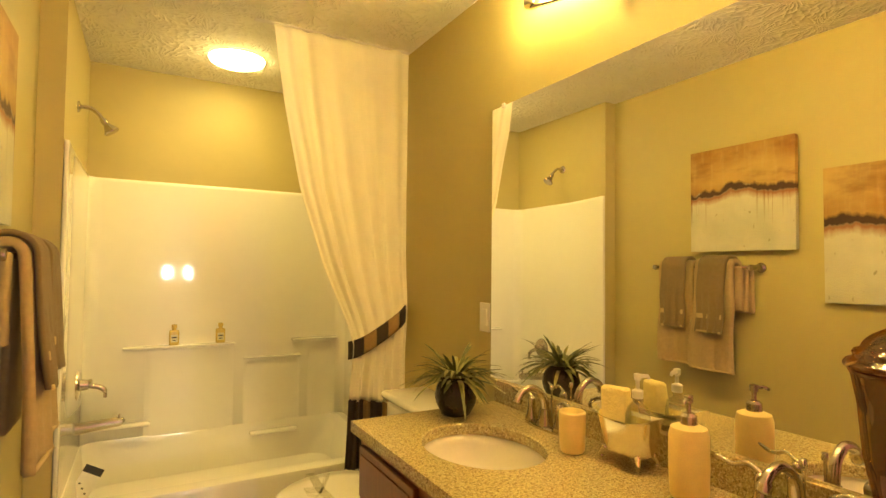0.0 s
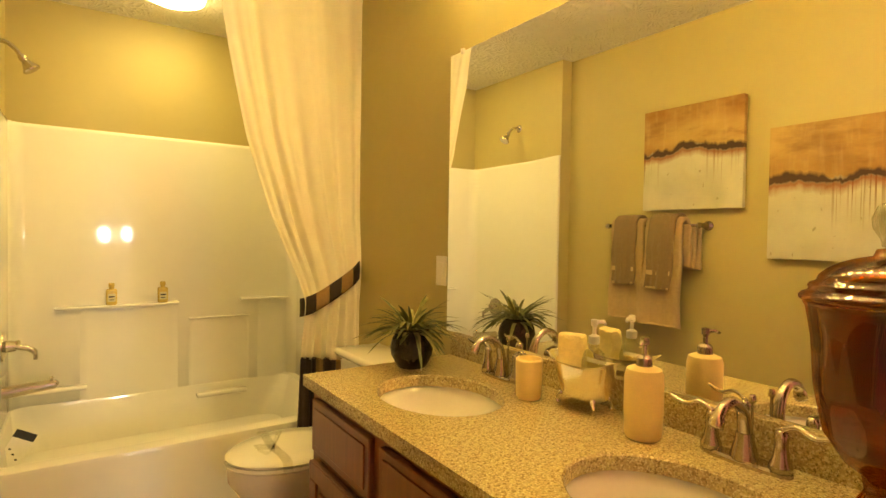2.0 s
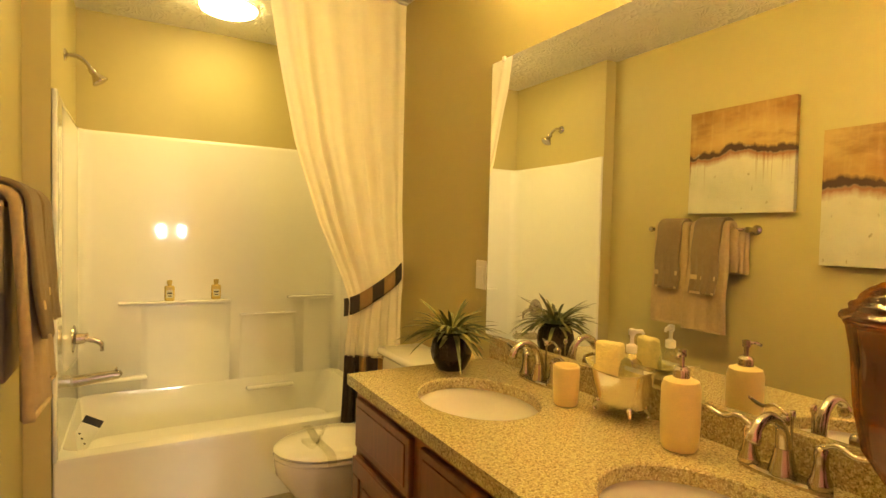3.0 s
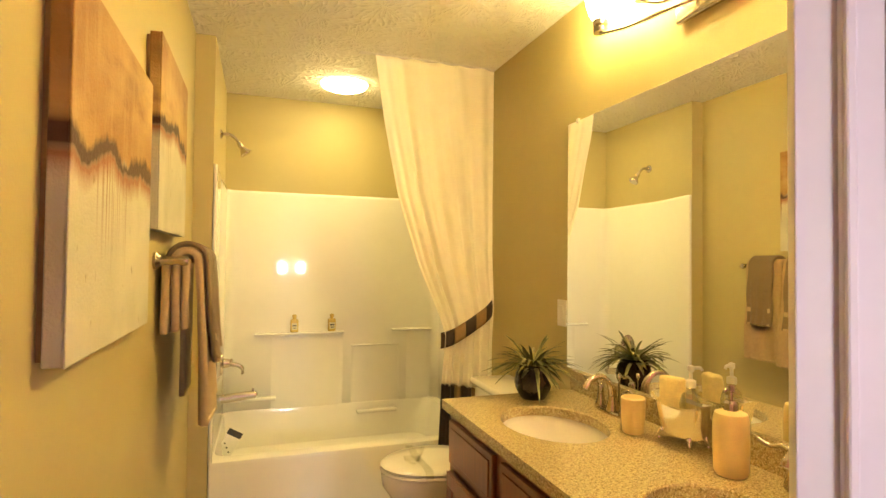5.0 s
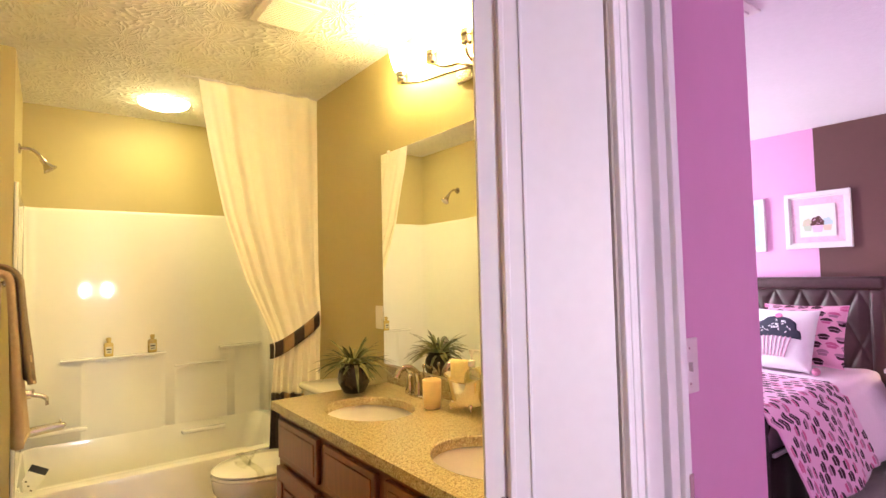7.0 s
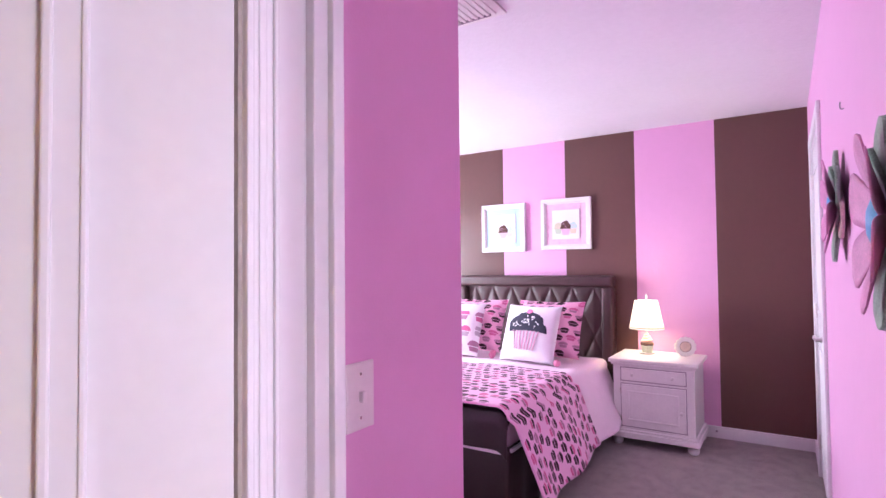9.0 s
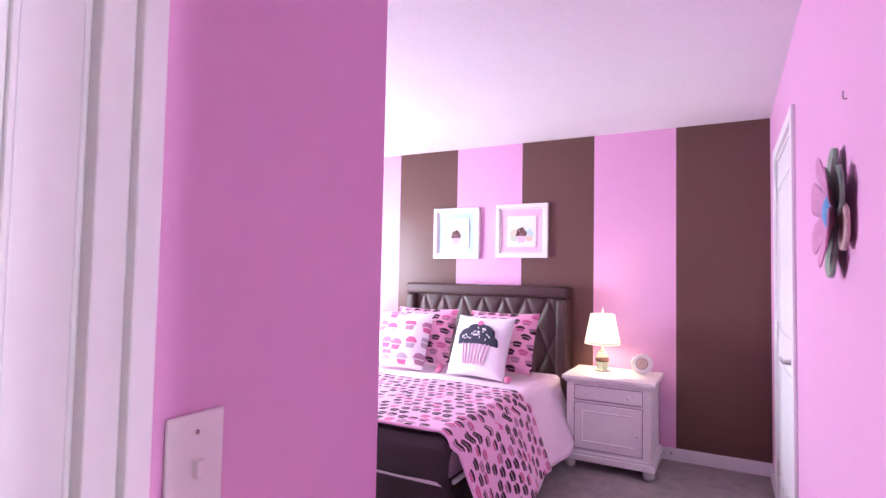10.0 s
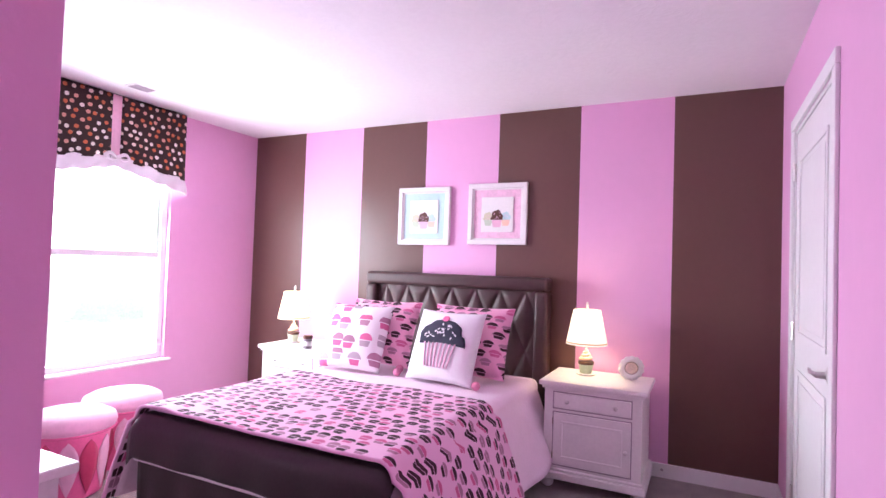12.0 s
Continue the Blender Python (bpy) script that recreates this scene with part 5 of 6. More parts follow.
def closet_door():
    d = tagged(thing("door_1", ((DX0 + DX1) / 2, YS, 0), "white two-panel closet door, closed, with a nickel lever", "door"), kind="structure")
    x0, x1, yf = DX0 + 0.022, DX1 - 0.022, YS - 0.004
    leaf = part("leaf", bm_box(x0, x1, yf - 0.035, yf, 0.012, DZ - 0.022, 0.002), "trim", d)
    for z0, z1 in ((0.20, 0.86), (1.02, 1.88)):
        xa, xb = x0 + 0.12, x1 - 0.12
        bm = bmesh.new()
        w = 0.022
        for a in ((xa, xb, z0, z0 + w), (xa, xb, z1 - w, z1), (xa, xa + w, z0 + w, z1 - w), (xb - w, xb, z0 + w, z1 - w)):
            bm_box(a[0], a[1], yf, yf + 0.007, a[2], a[3], 0.003, 2, bm)
        part("panel_moulding", bm, "trim", leaf)
        part("panel", bm_box(xa + 0.05, xb - 0.05, yf, yf + 0.005, z0 + 0.05, z1 - 0.05, 0.004), "trim", leaf)
    for z in (0.22, 1.03, 1.83):
        part("hinge", bm_tube([(x1 + 0.008, yf + 0.006, z - 0.045), (x1 + 0.008, yf + 0.006, z + 0.045)], 0.009, 10), "satin", d, "nickel hinge", "auto")
    kx, kz = x0 + 0.065, 0.95
    h = part("handle", bm_lathe([(0, 0), (0.032, 0), (0.032, 0.006), (0.014, 0.012), (0.011, 0.045), (0, 0.046)], 28, Matrix.Translation((kx, yf, kz)) @ pose(0, 0, 0, -90, 0, 0)), "satin", d, "nickel lever handle", "auto")
    part("lever", bm_tube(smooth_path([(kx, yf + 0.045, kz), (kx + 0.035, yf + 0.05, kz + 0.003), (kx + 0.075, yf + 0.048, kz - 0.004), (kx + 0.105, yf + 0.046, kz + 0.004)], 5), [0.011] * 4 + [0.009] * 8 + [0.008] * 4, 12, flat=0.7), "satin", h, smooth=True)
    for a, b in ((DX0, DX0 + 0.019), (DX1 - 0.019, DX1)):
        part("jamb", bm_box(a, b, YS - 0.11, YS, 0, DZ), "trim", d)
    part("head_jamb", bm_box(DX0 + 0.019, DX1 - 0.019, YS - 0.11, YS, DZ - 0.019, DZ), "trim", d)
    part("stop", bm_box(DX0 + 0.019, DX1 - 0.019, YS - 0.12, YS - 0.045, 0, DZ - 0.019), "trim", d)
    for a, b in ((DX0 - 0.055, DX0 + 0.008), (DX1 - 0.008, DX1 + 0.055)):
        part("casing", bm_box(a, b, YS, YS + 0.016, 0, DZ + 0.0, 0.004), "trim", d)
    part("head_casing", bm_box(DX0 - 0.055, DX1 + 0.055, YS, YS + 0.017, DZ + 0.0005, DZ + 0.06, 0.004), "trim", d)


closet_door()


def window():
    w = tagged(thing("window_1", (3.72, YW, WZ0), "white double-hung bedroom window full of bright daylight", "window"), kind="structure")
    for a in ((WX0, WX1, WZ0, WZ0 + 0.045), (WX0, WX1, WZ1 - 0.045, WZ1), (WX0, WX0 + 0.045, WZ0 + 0.045, WZ1 - 0.045), (WX1 - 0.045, WX1, WZ0 + 0.045, WZ1 - 0.045)):
        part("window_frame", bm_box(a[0], a[1], YW + 0.035, YW + 0.10, a[2], a[3], 0.004), "trim", w)
    part("meeting_rail", bm_box(WX0 + 0.045, WX1 - 0.045, YW + 0.045, YW + 0.085, 1.285, 1.33, 0.004), "trim", w)
    for z0, z1, y in ((WZ0 + 0.045, 1.285, YW + 0.06), (1.33, WZ1 - 0.045, YW + 0.07)):
        g = part("pane", bm_box(WX0 + 0.045, WX1 - 0.045, y, y + 0.004, z0, z1), "glass", w)
        g.visible_shadow = False
    part("sill", bm_box(WX0 - 0.04, WX1 + 0.04, YW - 0.035, YW + 0.035, WZ0 - 0.02, WZ0 - 0.0005, 0.005), "trim", w)


window()
# beyond the window: ground paled for glare, pale haze, a house, a parked car
structure("ground", bm_box(-60, 70, YW + 0.14, 120, -0.5, -0.45), "lawn", "ground outside the window, coloured pale to stand for glare")
structure("backdrop", bm_box(-40, 60, 60, 60.2, -5, 40), "skyglow", "bright hazy sky behind the houses")
hs = thing("far_house", (9.0, 30, -0.45), "pale house across the street behind the window", "house")
part("wall", bm_box(4.0, 13.5, 29, 36, -0.45, 2.3), "siding", hs)
part("roof", bm_prism([(3.7, 28.7), (13.8, 28.7), (13.8, 36.3), (3.7, 36.3)], 2.3, 2.8), "roofing", hs, "grey shingle roof")
for x in (5.2, 8.0, 11.0):
    part("window", bm_box(x, x + 1.1, 28.93, 29, 0.4, 1.6), "glass_dark", hs)
pc = thing("parked_car", (7.4, 19, -0.45), "dark blue parked car on the pale ground", "car")
part("body", bm_prism([(5.6, 18.2), (9.6, 18.2), (9.6, 19.8), (5.6, 19.8)], -0.2, 0.45, 0.18), "carpaint", pc, smooth="auto")
part("cabin", bm_prism([(6.5, 18.3), (8.9, 18.3), (8.9, 19.7), (6.5, 19.7)], 0.42, 0.95, 0.2), "glass_dark", pc, smooth="auto")
for x in (6.3, 8.9):
    for y in (18.2, 19.8):
        part("wheel", bm_lathe([(0, -0.1), (0.3, -0.1), (0.32, 0), (0.3, 0.1), (0, 0.1)], 20, Matrix.Translation((x, y, -0.13)) @ pose(0, 0, 0, 90, 0, 0)), "black", pc, smooth="auto")

# valance
va = thing("window_valance", (3.72, YW, 1.9), "brown dotted valance with a ruffled white edge over the window", "valance")
for a, b, dz in ((3.16, 3.685, 0.0), (3.755, 4.282, 0.0)):
    def panel(u, v, a=a, b=b):
        s = abs((a + (b - a) * u) - 3.72) / 0.56
        return (a + (b - a) * u, YW - 0.065 + 0.006 * math.sin(14 * u + 2 * v), 2.432 - (0.45 + 0.075 * s) * v)
    part("panel", grid_uv(panel, 16, 12, b - a, 0.52), "valance", va, smooth=True, thick=0.008)
part("center_strip", bm_box(3.684, 3.756, YW - 0.060, YW - 0.045, 1.96, 2.432, 0.004), "palepink", va, "pale pink centre strip")
part("return_board", bm_box(3.165, 4.277, YW - 0.055, YW - 0.001, 2.395, 2.436, 0.002), "valance_plain", va)


def ruffle(u, v):
    s = abs(u - 0.5) * 2
    x = 3.15 + 1.14 * u
    return (x, YW - 0.068 - 0.012 * v + 0.010 * math.sin(40 * u + 3 * v), 2.0 - 0.085 * s - 0.105 * v * (0.8 + 0.35 * s) + 0.006 * math.sin(55 * u))


part("ruffle", bm_grid(ruffle, 90, 6), "curtain_white", va, "gathered white ruffle edge", True, 0.003)
kn = bmesh.new()
for s in (-1, 1):
    bm_tube(smooth_path([(3.72, YW - 0.08, 1.985), (3.72 + s * 0.05, YW - 0.10, 2.01), (3.72 + s * 0.085, YW - 0.09, 1.985), (3.72 + s * 0.04, YW - 0.085, 1.965), (3.72, YW - 0.08, 1.98)], 5), 0.017, 8, kn, flat=0.5)
part("bow", kn, "curtain_white", va, "white gathered bow", True)

cv = thing("ceiling_register", (3.69, 3.27, 2.435), "small white slatted air register on the ceiling", "vent")
part("frame", bm_box(3.60, 3.76, 3.21, 3.33, 2.430, 2.4395, 0.003), "plastic", cv)
for k in range(6):
    part("slat", bm_box(3.612, 3.748, 3.224 + 0.016 * k, 3.231 + 0.016 * k, 2.425, 2.431), "grey", cv)
rv = thing("return_air_grille", (2.38, 0.8, 2.43), "white return air grille with a dark edge on the ceiling", "vent")
part("frame", bm_box(2.16, 2.60, 0.57, 1.01, 2.428, 2.4395, 0.004), "plastic", rv)
for k in range(13):
    part("slat", bm_box(2.19, 2.565, 0.605 + 0.029 * k, 0.622 + 0.029 * k, 2.420, 2.430, 0.002, 1), "plastic", rv)
part("edge", bm_box(2.556, 2.562, 0.63, 0.98, 2.418, 2.428), "grey", rv)
ot = thing("cable_outlet", (XS - 0.014, 0.16, 0.05), "small dark cable outlet in the baseboard", "outlet")
part("jack", bm_lathe([(0, 0), (0.009, 0), (0.007, 0.006), (0, 0.007)], 14, Matrix.Translation((XS - 0.0135, 0.055, 0.052)) @ pose(0, 0, 0, 0, -90, 0)), "grey", ot, smooth=True)


def petal(a, L, w, dome, seed, flat=0.0):
    """A flower petal of sheet metal, lying in the wall's plane with its tip outward."""
    def f(u, v):
        s, t = u, v * 2 - 1
        ww = w * max(0.02, 1 - abs(2 * s - 1) ** 3.6) ** 0.5 * (0.62 + 0.4 * s)
        r, q = 0.03 + L * s, ww * t
        y = 0.02 + dome * s + 0.006 * t * t * math.sin(math.pi * s)
        return (r * math.cos(a) - q * math.sin(a), y, r * math.sin(a) + q * math.cos(a))
    return bm_grid(f, 10, 6)


def flower(x, z):
    fl = thing("metal_flower", (x, YS, z), "distressed metal flower with sage and pink petals on the wall", "wall decoration", "metal flowers")
    for k in range(6):
        a = radians(60 * k + 90 + (8 if k % 2 else -8))
        bm = petal(a, 0.142, 0.064, 0.010 + 0.010 * (k % 2), k)
        bmesh.ops.translate(bm, vec=(x, YS - 0.012, z), verts=bm.verts)
        part("petal", bm, "sage" if k in (0, 1, 3, 5) else "striped_metal", fl, "sage green petal" if k in (0, 1, 3, 5) else "cream striped petal", True, 0.010)
    for k in range(6):
        a = radians(60 * k + 25)
        bm = petal(a, 0.115, 0.052, 0.032, k)
        bmesh.ops.translate(bm, vec=(x, YS + 0.002, z), verts=bm.verts)
        part("petal", bm, "pinkmetal", fl, "pink inner petal", True, 0.003)
    part("center", bm_lathe([(0, 0), (0.047, 0.0), (0.044, 0.010), (0.022, 0.018), (0, 0.020)], 28, Matrix.Translation((x, YS + 0.026, z)) @ pose(0, 0, 0, -90, 0, 0)), "bluemetal", fl, "blue domed centre", True)
    part("stem", bm_tube([(x, YS + 0.0008, z), (x, YS + 0.030, z)], 0.007, 10), "sage", fl, smooth="auto")


flower(2.53, 1.508)
flower(1.60, 1.40)
hk = thing("wall_hook", (2.46, YS, 1.77), "tiny grey hook screwed into the pink wall", "hook")
part("hook", bm_tube(smooth_path([(2.46, YS + 0.0008, 1.785), (2.46, YS + 0.008, 1.785), (2.46, YS + 0.010, 1.795), (2.46, YS + 0.009, 1.805)], 4), 0.002, 8), "grey", hk, smooth=True)


def picture(y0, y1, z0, z1, mount, label):
    p = thing("framed_picture", (XS, (y0 + y1) / 2, (z0 + z1) / 2), label, "picture", "pair of cake pictures")
    w = 0.036
    for a in ((y0, y1, z0, z0 + w), (y0, y1, z1 - w, z1), (y0, y0 + w, z0 + w, z1 - w), (y1 - w, y1, z0 + w, z1 - w)):
        part("frame", bm_box(XS - 0.032, XS - 0.001, a[0], a[1], a[2], a[3], 0.005), "white", p)
    part("mount", bm_box(XS - 0.012, XS - 0.002, y0 + w, y1 - w, z0 + w, z1 - w), mount, p)
    cy, cz, h = (y0 + y1) / 2, (z0 + z1) / 2, 0.125
    pr = part("print", bm_box(XS - 0.020, XS - 0.0125, cy - h, cy + h, cz - h - 0.01, cz + h, 0.001), "paper", p, "white print of cupcakes")
    bm = bmesh.new()
    for a in ((y0 + w, y1 - w, z0 + w, z0 + w + 0.012), (y0 + w, y1 - w, z1 - w - 0.012, z1 - w), (y0 + w, y0 + w + 0.012, z0 + w + 0.012, z1 - w - 0.012), (y1 - w - 0.012, y1 - w, z0 + w + 0.012, z1 - w - 0.012)):
        bm_box(XS - 0.022, XS - 0.011, a[0], a[1], a[2], a[3], 0.003, 1, bm)
    part("inner_lip", bm, "white", p)
    rg = random.Random(int(y0 * 100))
    for dy, s, a, b in ((0.068, 0.95, "mint", "sage_pale"), (-0.068, 0.95, "icing", "mat_blue"), (0.0, 1.18, "palepink", "choc")):
        X = XS - 0.021 - (0.0006 if dy == 0 else 0)
        zc = cz - 0.045
        bm = bmesh.new()
        bm.faces.new([bm.verts.new((X, cy + dy + s * q, zc + s * r)) for q, r in ((-0.024, -0.045), (0.024, -0.045), (0.034, 0.0), (-0.034, 0.0))])
        part("cake_cup", bm, a, pr, thick=0.0012)
        bm = bmesh.new()
        bm.faces.new([bm.verts.new((X, cy + dy + s * 0.040 * math.cos(t) * (1 + 0.10 * math.cos(9 * t)), zc + s * (0.004 + 0.058 * max(-0.05, math.sin(t)) * (1 + 0.08 * math.cos(7 * t))))) for t in (2 * math.pi * k / 36 for k in range(36))])
        part("cake_icing", bm, b, pr, thick=0.0012)
        bm = bmesh.new()
        for k in range(9):
            q, r = rg.uniform(-0.024, 0.024), rg.uniform(0.008, 0.044)
            bm_box(X - 0.0012, X - 0.0006, cy + dy + s * (q - 0.003), cy + dy + s * (q + 0.003), zc + s * (r - 0.002), zc + s * (r + 0.002), bm=bm)
        part("icing_dots", bm, "mat_pink", pr)


picture(1.60, 2.055, 1.455, 1.908, "mat_blue", "white framed cupcake print on a pale blue mount")
picture(0.985, 1.445, 1.465, 1.92, "mat_pink", "white framed cupcake print on a pink mount")

# ---- bed ----
BY0, BY1, BF, BT = 0.80, 2.18, 3.02, 0.575
bed = thing("bed", (4.0, 1.49, 0), "bed with a tufted brown leather headboard and cake-print bedding", "bed")
HB0, HB1, HBT = 0.785, 2.262, 1.235
hb = part("headboard", bm_box(5.0, 5.08, HB0 + 0.014, HB1 - 0.014, 0.0, HBT - 0.014, 0.01), "leather", bed)
bw = 0.095
for a in ((HB0, HB1, HBT - bw, HBT), (HB0, HB0 + bw, 0.2, HBT - bw), (HB1 - bw, HB1, 0.2, HBT - bw)):
    part("padded_border", bm_box(4.945, 5.086, a[0], a[1], a[2], a[3], 0.028, 5), "leather", hb, smooth="auto")


def tuft(u, v):
    y = HB0 + bw - 0.004 + (HB1 - HB0 - 2 * bw + 0.008) * u
    z = 0.45 + (HBT - bw + 0.006 - 0.45) * v
    a, b = y / 0.19, (z - 1.14) / 0.42
    p, q = (a + b) % 1.0, (a - b) % 1.0
    d = min(p, 1 - p, q, 1 - q)
    g = 0.018 * (1 - math.exp(-d * 11))
    e = min(u, 1 - u, (1 - v) * 0.7) * 12
    return (5.002 - g * min(1, 0.3 + e), y, z)


part("tufted_panel", bm_grid(tuft, 150, 70), "leather", hb, "diamond-tufted leather panel", True)
part("mattress", bm_box(BF + 0.03, 4.94, BY0 + 0.02, BY1 - 0.02, 0.22, BT - 0.012, 0.05, 4), "sheet", bed, smooth="auto")


def skirt(u, v):
    """Foot and two sides of the dark bed skirt."""
    L = 1.75
    W = BY1 - BY0
    d = u * (2 * L + W)
    k = 0.012 * math.sin(28 * d) * v
    if d < L:
        return (BF + L - d, BY0 - k, 0.40 - 0.385 * v)
    if d < L + W:
        return (BF - k, BY0 + d - L, 0.40 - 0.385 * v)
    return (BF + d - L - W, BY1 + k, 0.40 - 0.385 * v)


part("bed_skirt", bm_grid(skirt, 200, 6), "skirt", bed, "dark chocolate satin bed skirt", True, 0.004)


def coverlet(u, v):
    """Dark satin over the foot of the mattress."""
    y = BY0 - 0.012 + (BY1 - BY0 + 0.024) * u
    s = v * 0.75
    sag = 0.006 * math.sin(9 * y) + 0.004 * math.sin(23 * y)
    e = min(u, 1 - u) * 22
    rnd = 0.045 * max(0, 1 - e) ** 2
    if s < 0.45:
        return (3.44 - s * 0.95, y, BT + 0.004 - rnd)
    d = s - 0.45
    return (3.44 - 0.4275 - 0.012 * min(1, d * 15) + 0.035 * (0.05 / (0.05 + d)) - 0.035 + sag * d * 3, y, BT - rnd - d * 0.62)


part("coverlet", bm_grid(coverlet, 50, 44), "skirt", bed, "dark chocolate satin coverlet over the foot", True, 0.006)
part("piping", bm_box(BF - 0.030, BF - 0.012, BY0 + 0.03, BY1 - 0.01, 0.364, 0.404, 0.006), "piping", bed, "white piping strip")
for x0, x1, y in ((BF, 4.7, BY0 - 0.022), (BF, 4.7, BY1 + 0.006)):
    part("piping", bm_box(x0, x1, y, y + 0.016, 0.374, 0.396, 0.004), "piping", bed, "white piping strip")


def drape(x0, x1, top, hang0, hang1, z_add, flare, ripple):
    """Bedding across the bed that falls over both sides; hang at x0 and x1."""
    W = BY1 - BY0
    tot = W + 2 * 0.56

    def f(u, v):
        x = x0 + (x1 - x0) * u
        hang = hang0 + (hang1 - hang0) * u
        d = (v - 0.5) * (W + 2 * hang)
        side = 1 if d > 0 else -1
        a = abs(d)
        n1 = noise.noise(Vector((x * 3, d * 3, z_add * 50)))
        n2 = noise.noise(Vector((x * 9, d * 9, z_add * 90)))
        if a < W / 2 - 0.06:
            y, z = a, BT + z_add + 0.010 * n1 + 0.004 * n2
        elif a < W / 2 + 0.05:
            t = (a - (W / 2 - 0.06)) / 0.11 * (math.pi / 2)
            y, z = W / 2 - 0.06 + 0.07 * math.sin(t), BT + z_add - 0.07 * (1 - math.cos(t)) + 0.008 * n1
        else:
            h = a - (W / 2 + 0.05)
            y = W / 2 + 0.01 + z_add + flare * h + (0.02 * math.sin(x * ripple) + 0.012 * n1) * min(1, h * 4)
            z = BT + z_add - 0.07 - h
        return (x + 0.008 * n1, (BY0 + BY1) / 2 + side * y, max(z, 0.025))
    return f, W


f, W = drape(3.05, 4.74, BT, 0.44, 0.40, 0.014, 0.42, 9.0)
part("sheet", bm_grid(f, 50, 90), "sheet", bed, "pale pink sheet folded back and hanging", True, 0.006)
f, W = drape(3.00, 3.98, BT, 0.46, 0.42, 0.034, 0.38, 11.0)
part("comforter", grid_uv(f, 60, 110, 0.98, W + 0.9, True), "comforter", bed, "pink comforter printed with rows of dark cupcakes", True, 0.012)


def pillow(name, cy, cx, cz, w, h, th, tilt, yaw, material, label, group, flange=0.0, decal=False):
    p = thing(name, (cx, cy, cz - h / 2), label, "pillow", group)
    mm = Matrix.Translation((cx, cy, cz)) @ pose(0, 0, 0, 0, 0, yaw) @ Matrix(((0, math.sin(tilt), -math.cos(tilt), 0), (-1, 0, 0, 0), (0, math.cos(tilt), math.sin(tilt), 0), (0, 0, 0, 1)))

    def surf(u, v, s):
        a, b = 2 * u - 1, 2 * v - 1
        g = max(0.0, 1 - (abs(a) / (1 - flange)) ** 2.6) if abs(a) < 1 - flange else 0
        k = max(0.0, 1 - (abs(b) / (1 - flange)) ** 2.6) if abs(b) < 1 - flange else 0
        z = s * th / 2 * (g * k) ** 0.45
        pin = 1 - 0.055 * (1 - b * b) * abs(a) ** 3
        pin2 = 1 - 0.055 * (1 - a * a) * abs(b) ** 3
        wr = 0.004 * noise.noise(Vector((a * 3, b * 3, s * 5 + cy)))
        return mm @ Vector((a * w / 2 * pin, b * h / 2 * pin2, z + wr * g * k + s * 0.0015))
    bm = bmesh.new()
    lay = bm.loops.layers.uv.new("UVMap")
    n = 24
    for s in (1, -1):
        V = [[bm.verts.new(surf(i / n, j / n, s)) for j in range(n + 1)] for i in range(n + 1)]
        for i in range(n):
            for j in range(n):
                q = ((i, j), (i + 1, j), (i + 1, j + 1), (i, j + 1))
                fc = bm.faces.new([V[a][b] for a, b in (q if s > 0 else q[::-1])])
                for lp, (a, b) in zip(fc.loops, q if s > 0 else q[::-1]):
                    lp[lay].uv = (a / n * w, b / n * h)
    bmesh.ops.remove_doubles(bm, verts=bm.verts, dist=0.0042)
    body = part("cover", bm, material, p, smooth=True)
    if decal:
        def on(u, v):
            return surf(u, v, 1) + (mm.to_3x3() @ Vector((0, 0, 0.004)))

        def icing(u, v):
            t = math.pi * (1 - u)
            edge = 0.35 + 0.025 * math.cos(7 * t)
            x, y = 0.5 + edge * v * math.cos(t), 0.50 + 0.33 * v * math.sin(t) - 0.03 * v * math.cos(14 * t) * (1 - math.sin(t))
            return on(x, y)
        part("icing_applique", bm_grid(icing, 40, 10), "navy", p, "dark navy frosting applique", True, 0.004)
        part("cherry_applique", bm_grid(lambda u, v: on(0.5 + 0.055 * v * math.cos(2 * math.pi * u), 0.845 + 0.045 * v * math.sin(2 * math.pi * u)), 16, 3), "hotpink", p, "pink cherry applique", True, 0.005)
        for k in range(8):
            xb, xt = 0.335 + 0.33 * k / 7, 0.27 + 0.46 * k / 7
            part("wrapper_stripe", bm_grid(lambda u, v, xb=xb, xt=xt: on(xb + (xt - xb) * v + 0.022 * (u - 0.5), 0.17 + 0.33 * v), 2, 10), "palepink", p, "pink wrapper stripe", True, 0.004)
        rg = random.Random(2)
        for k in range(28):
            t, rr = rg.uniform(0.25, math.pi - 0.25), rg.uniform(0.25, 0.88)
            x, y, a = 0.5 + 0.30 * rr * math.cos(t), 0.52 + 0.28 * rr * math.sin(t), rg.uniform(0, math.pi)
            part("sprinkle", bm_grid(lambda u, v, x=x, y=y, a=a: on(x + 0.034 * (u - 0.5) * math.cos(a) - 0.015 * (v - 0.5) * math.sin(a), y + 0.034 * (u - 0.5) * math.sin(a) + 0.015 * (v - 0.5) * math.cos(a)) + (mm.to_3x3() @ Vector((0, 0, 0.006))), 2, 1), "piping", p, "white sprinkle", False, 0.003)
    return p


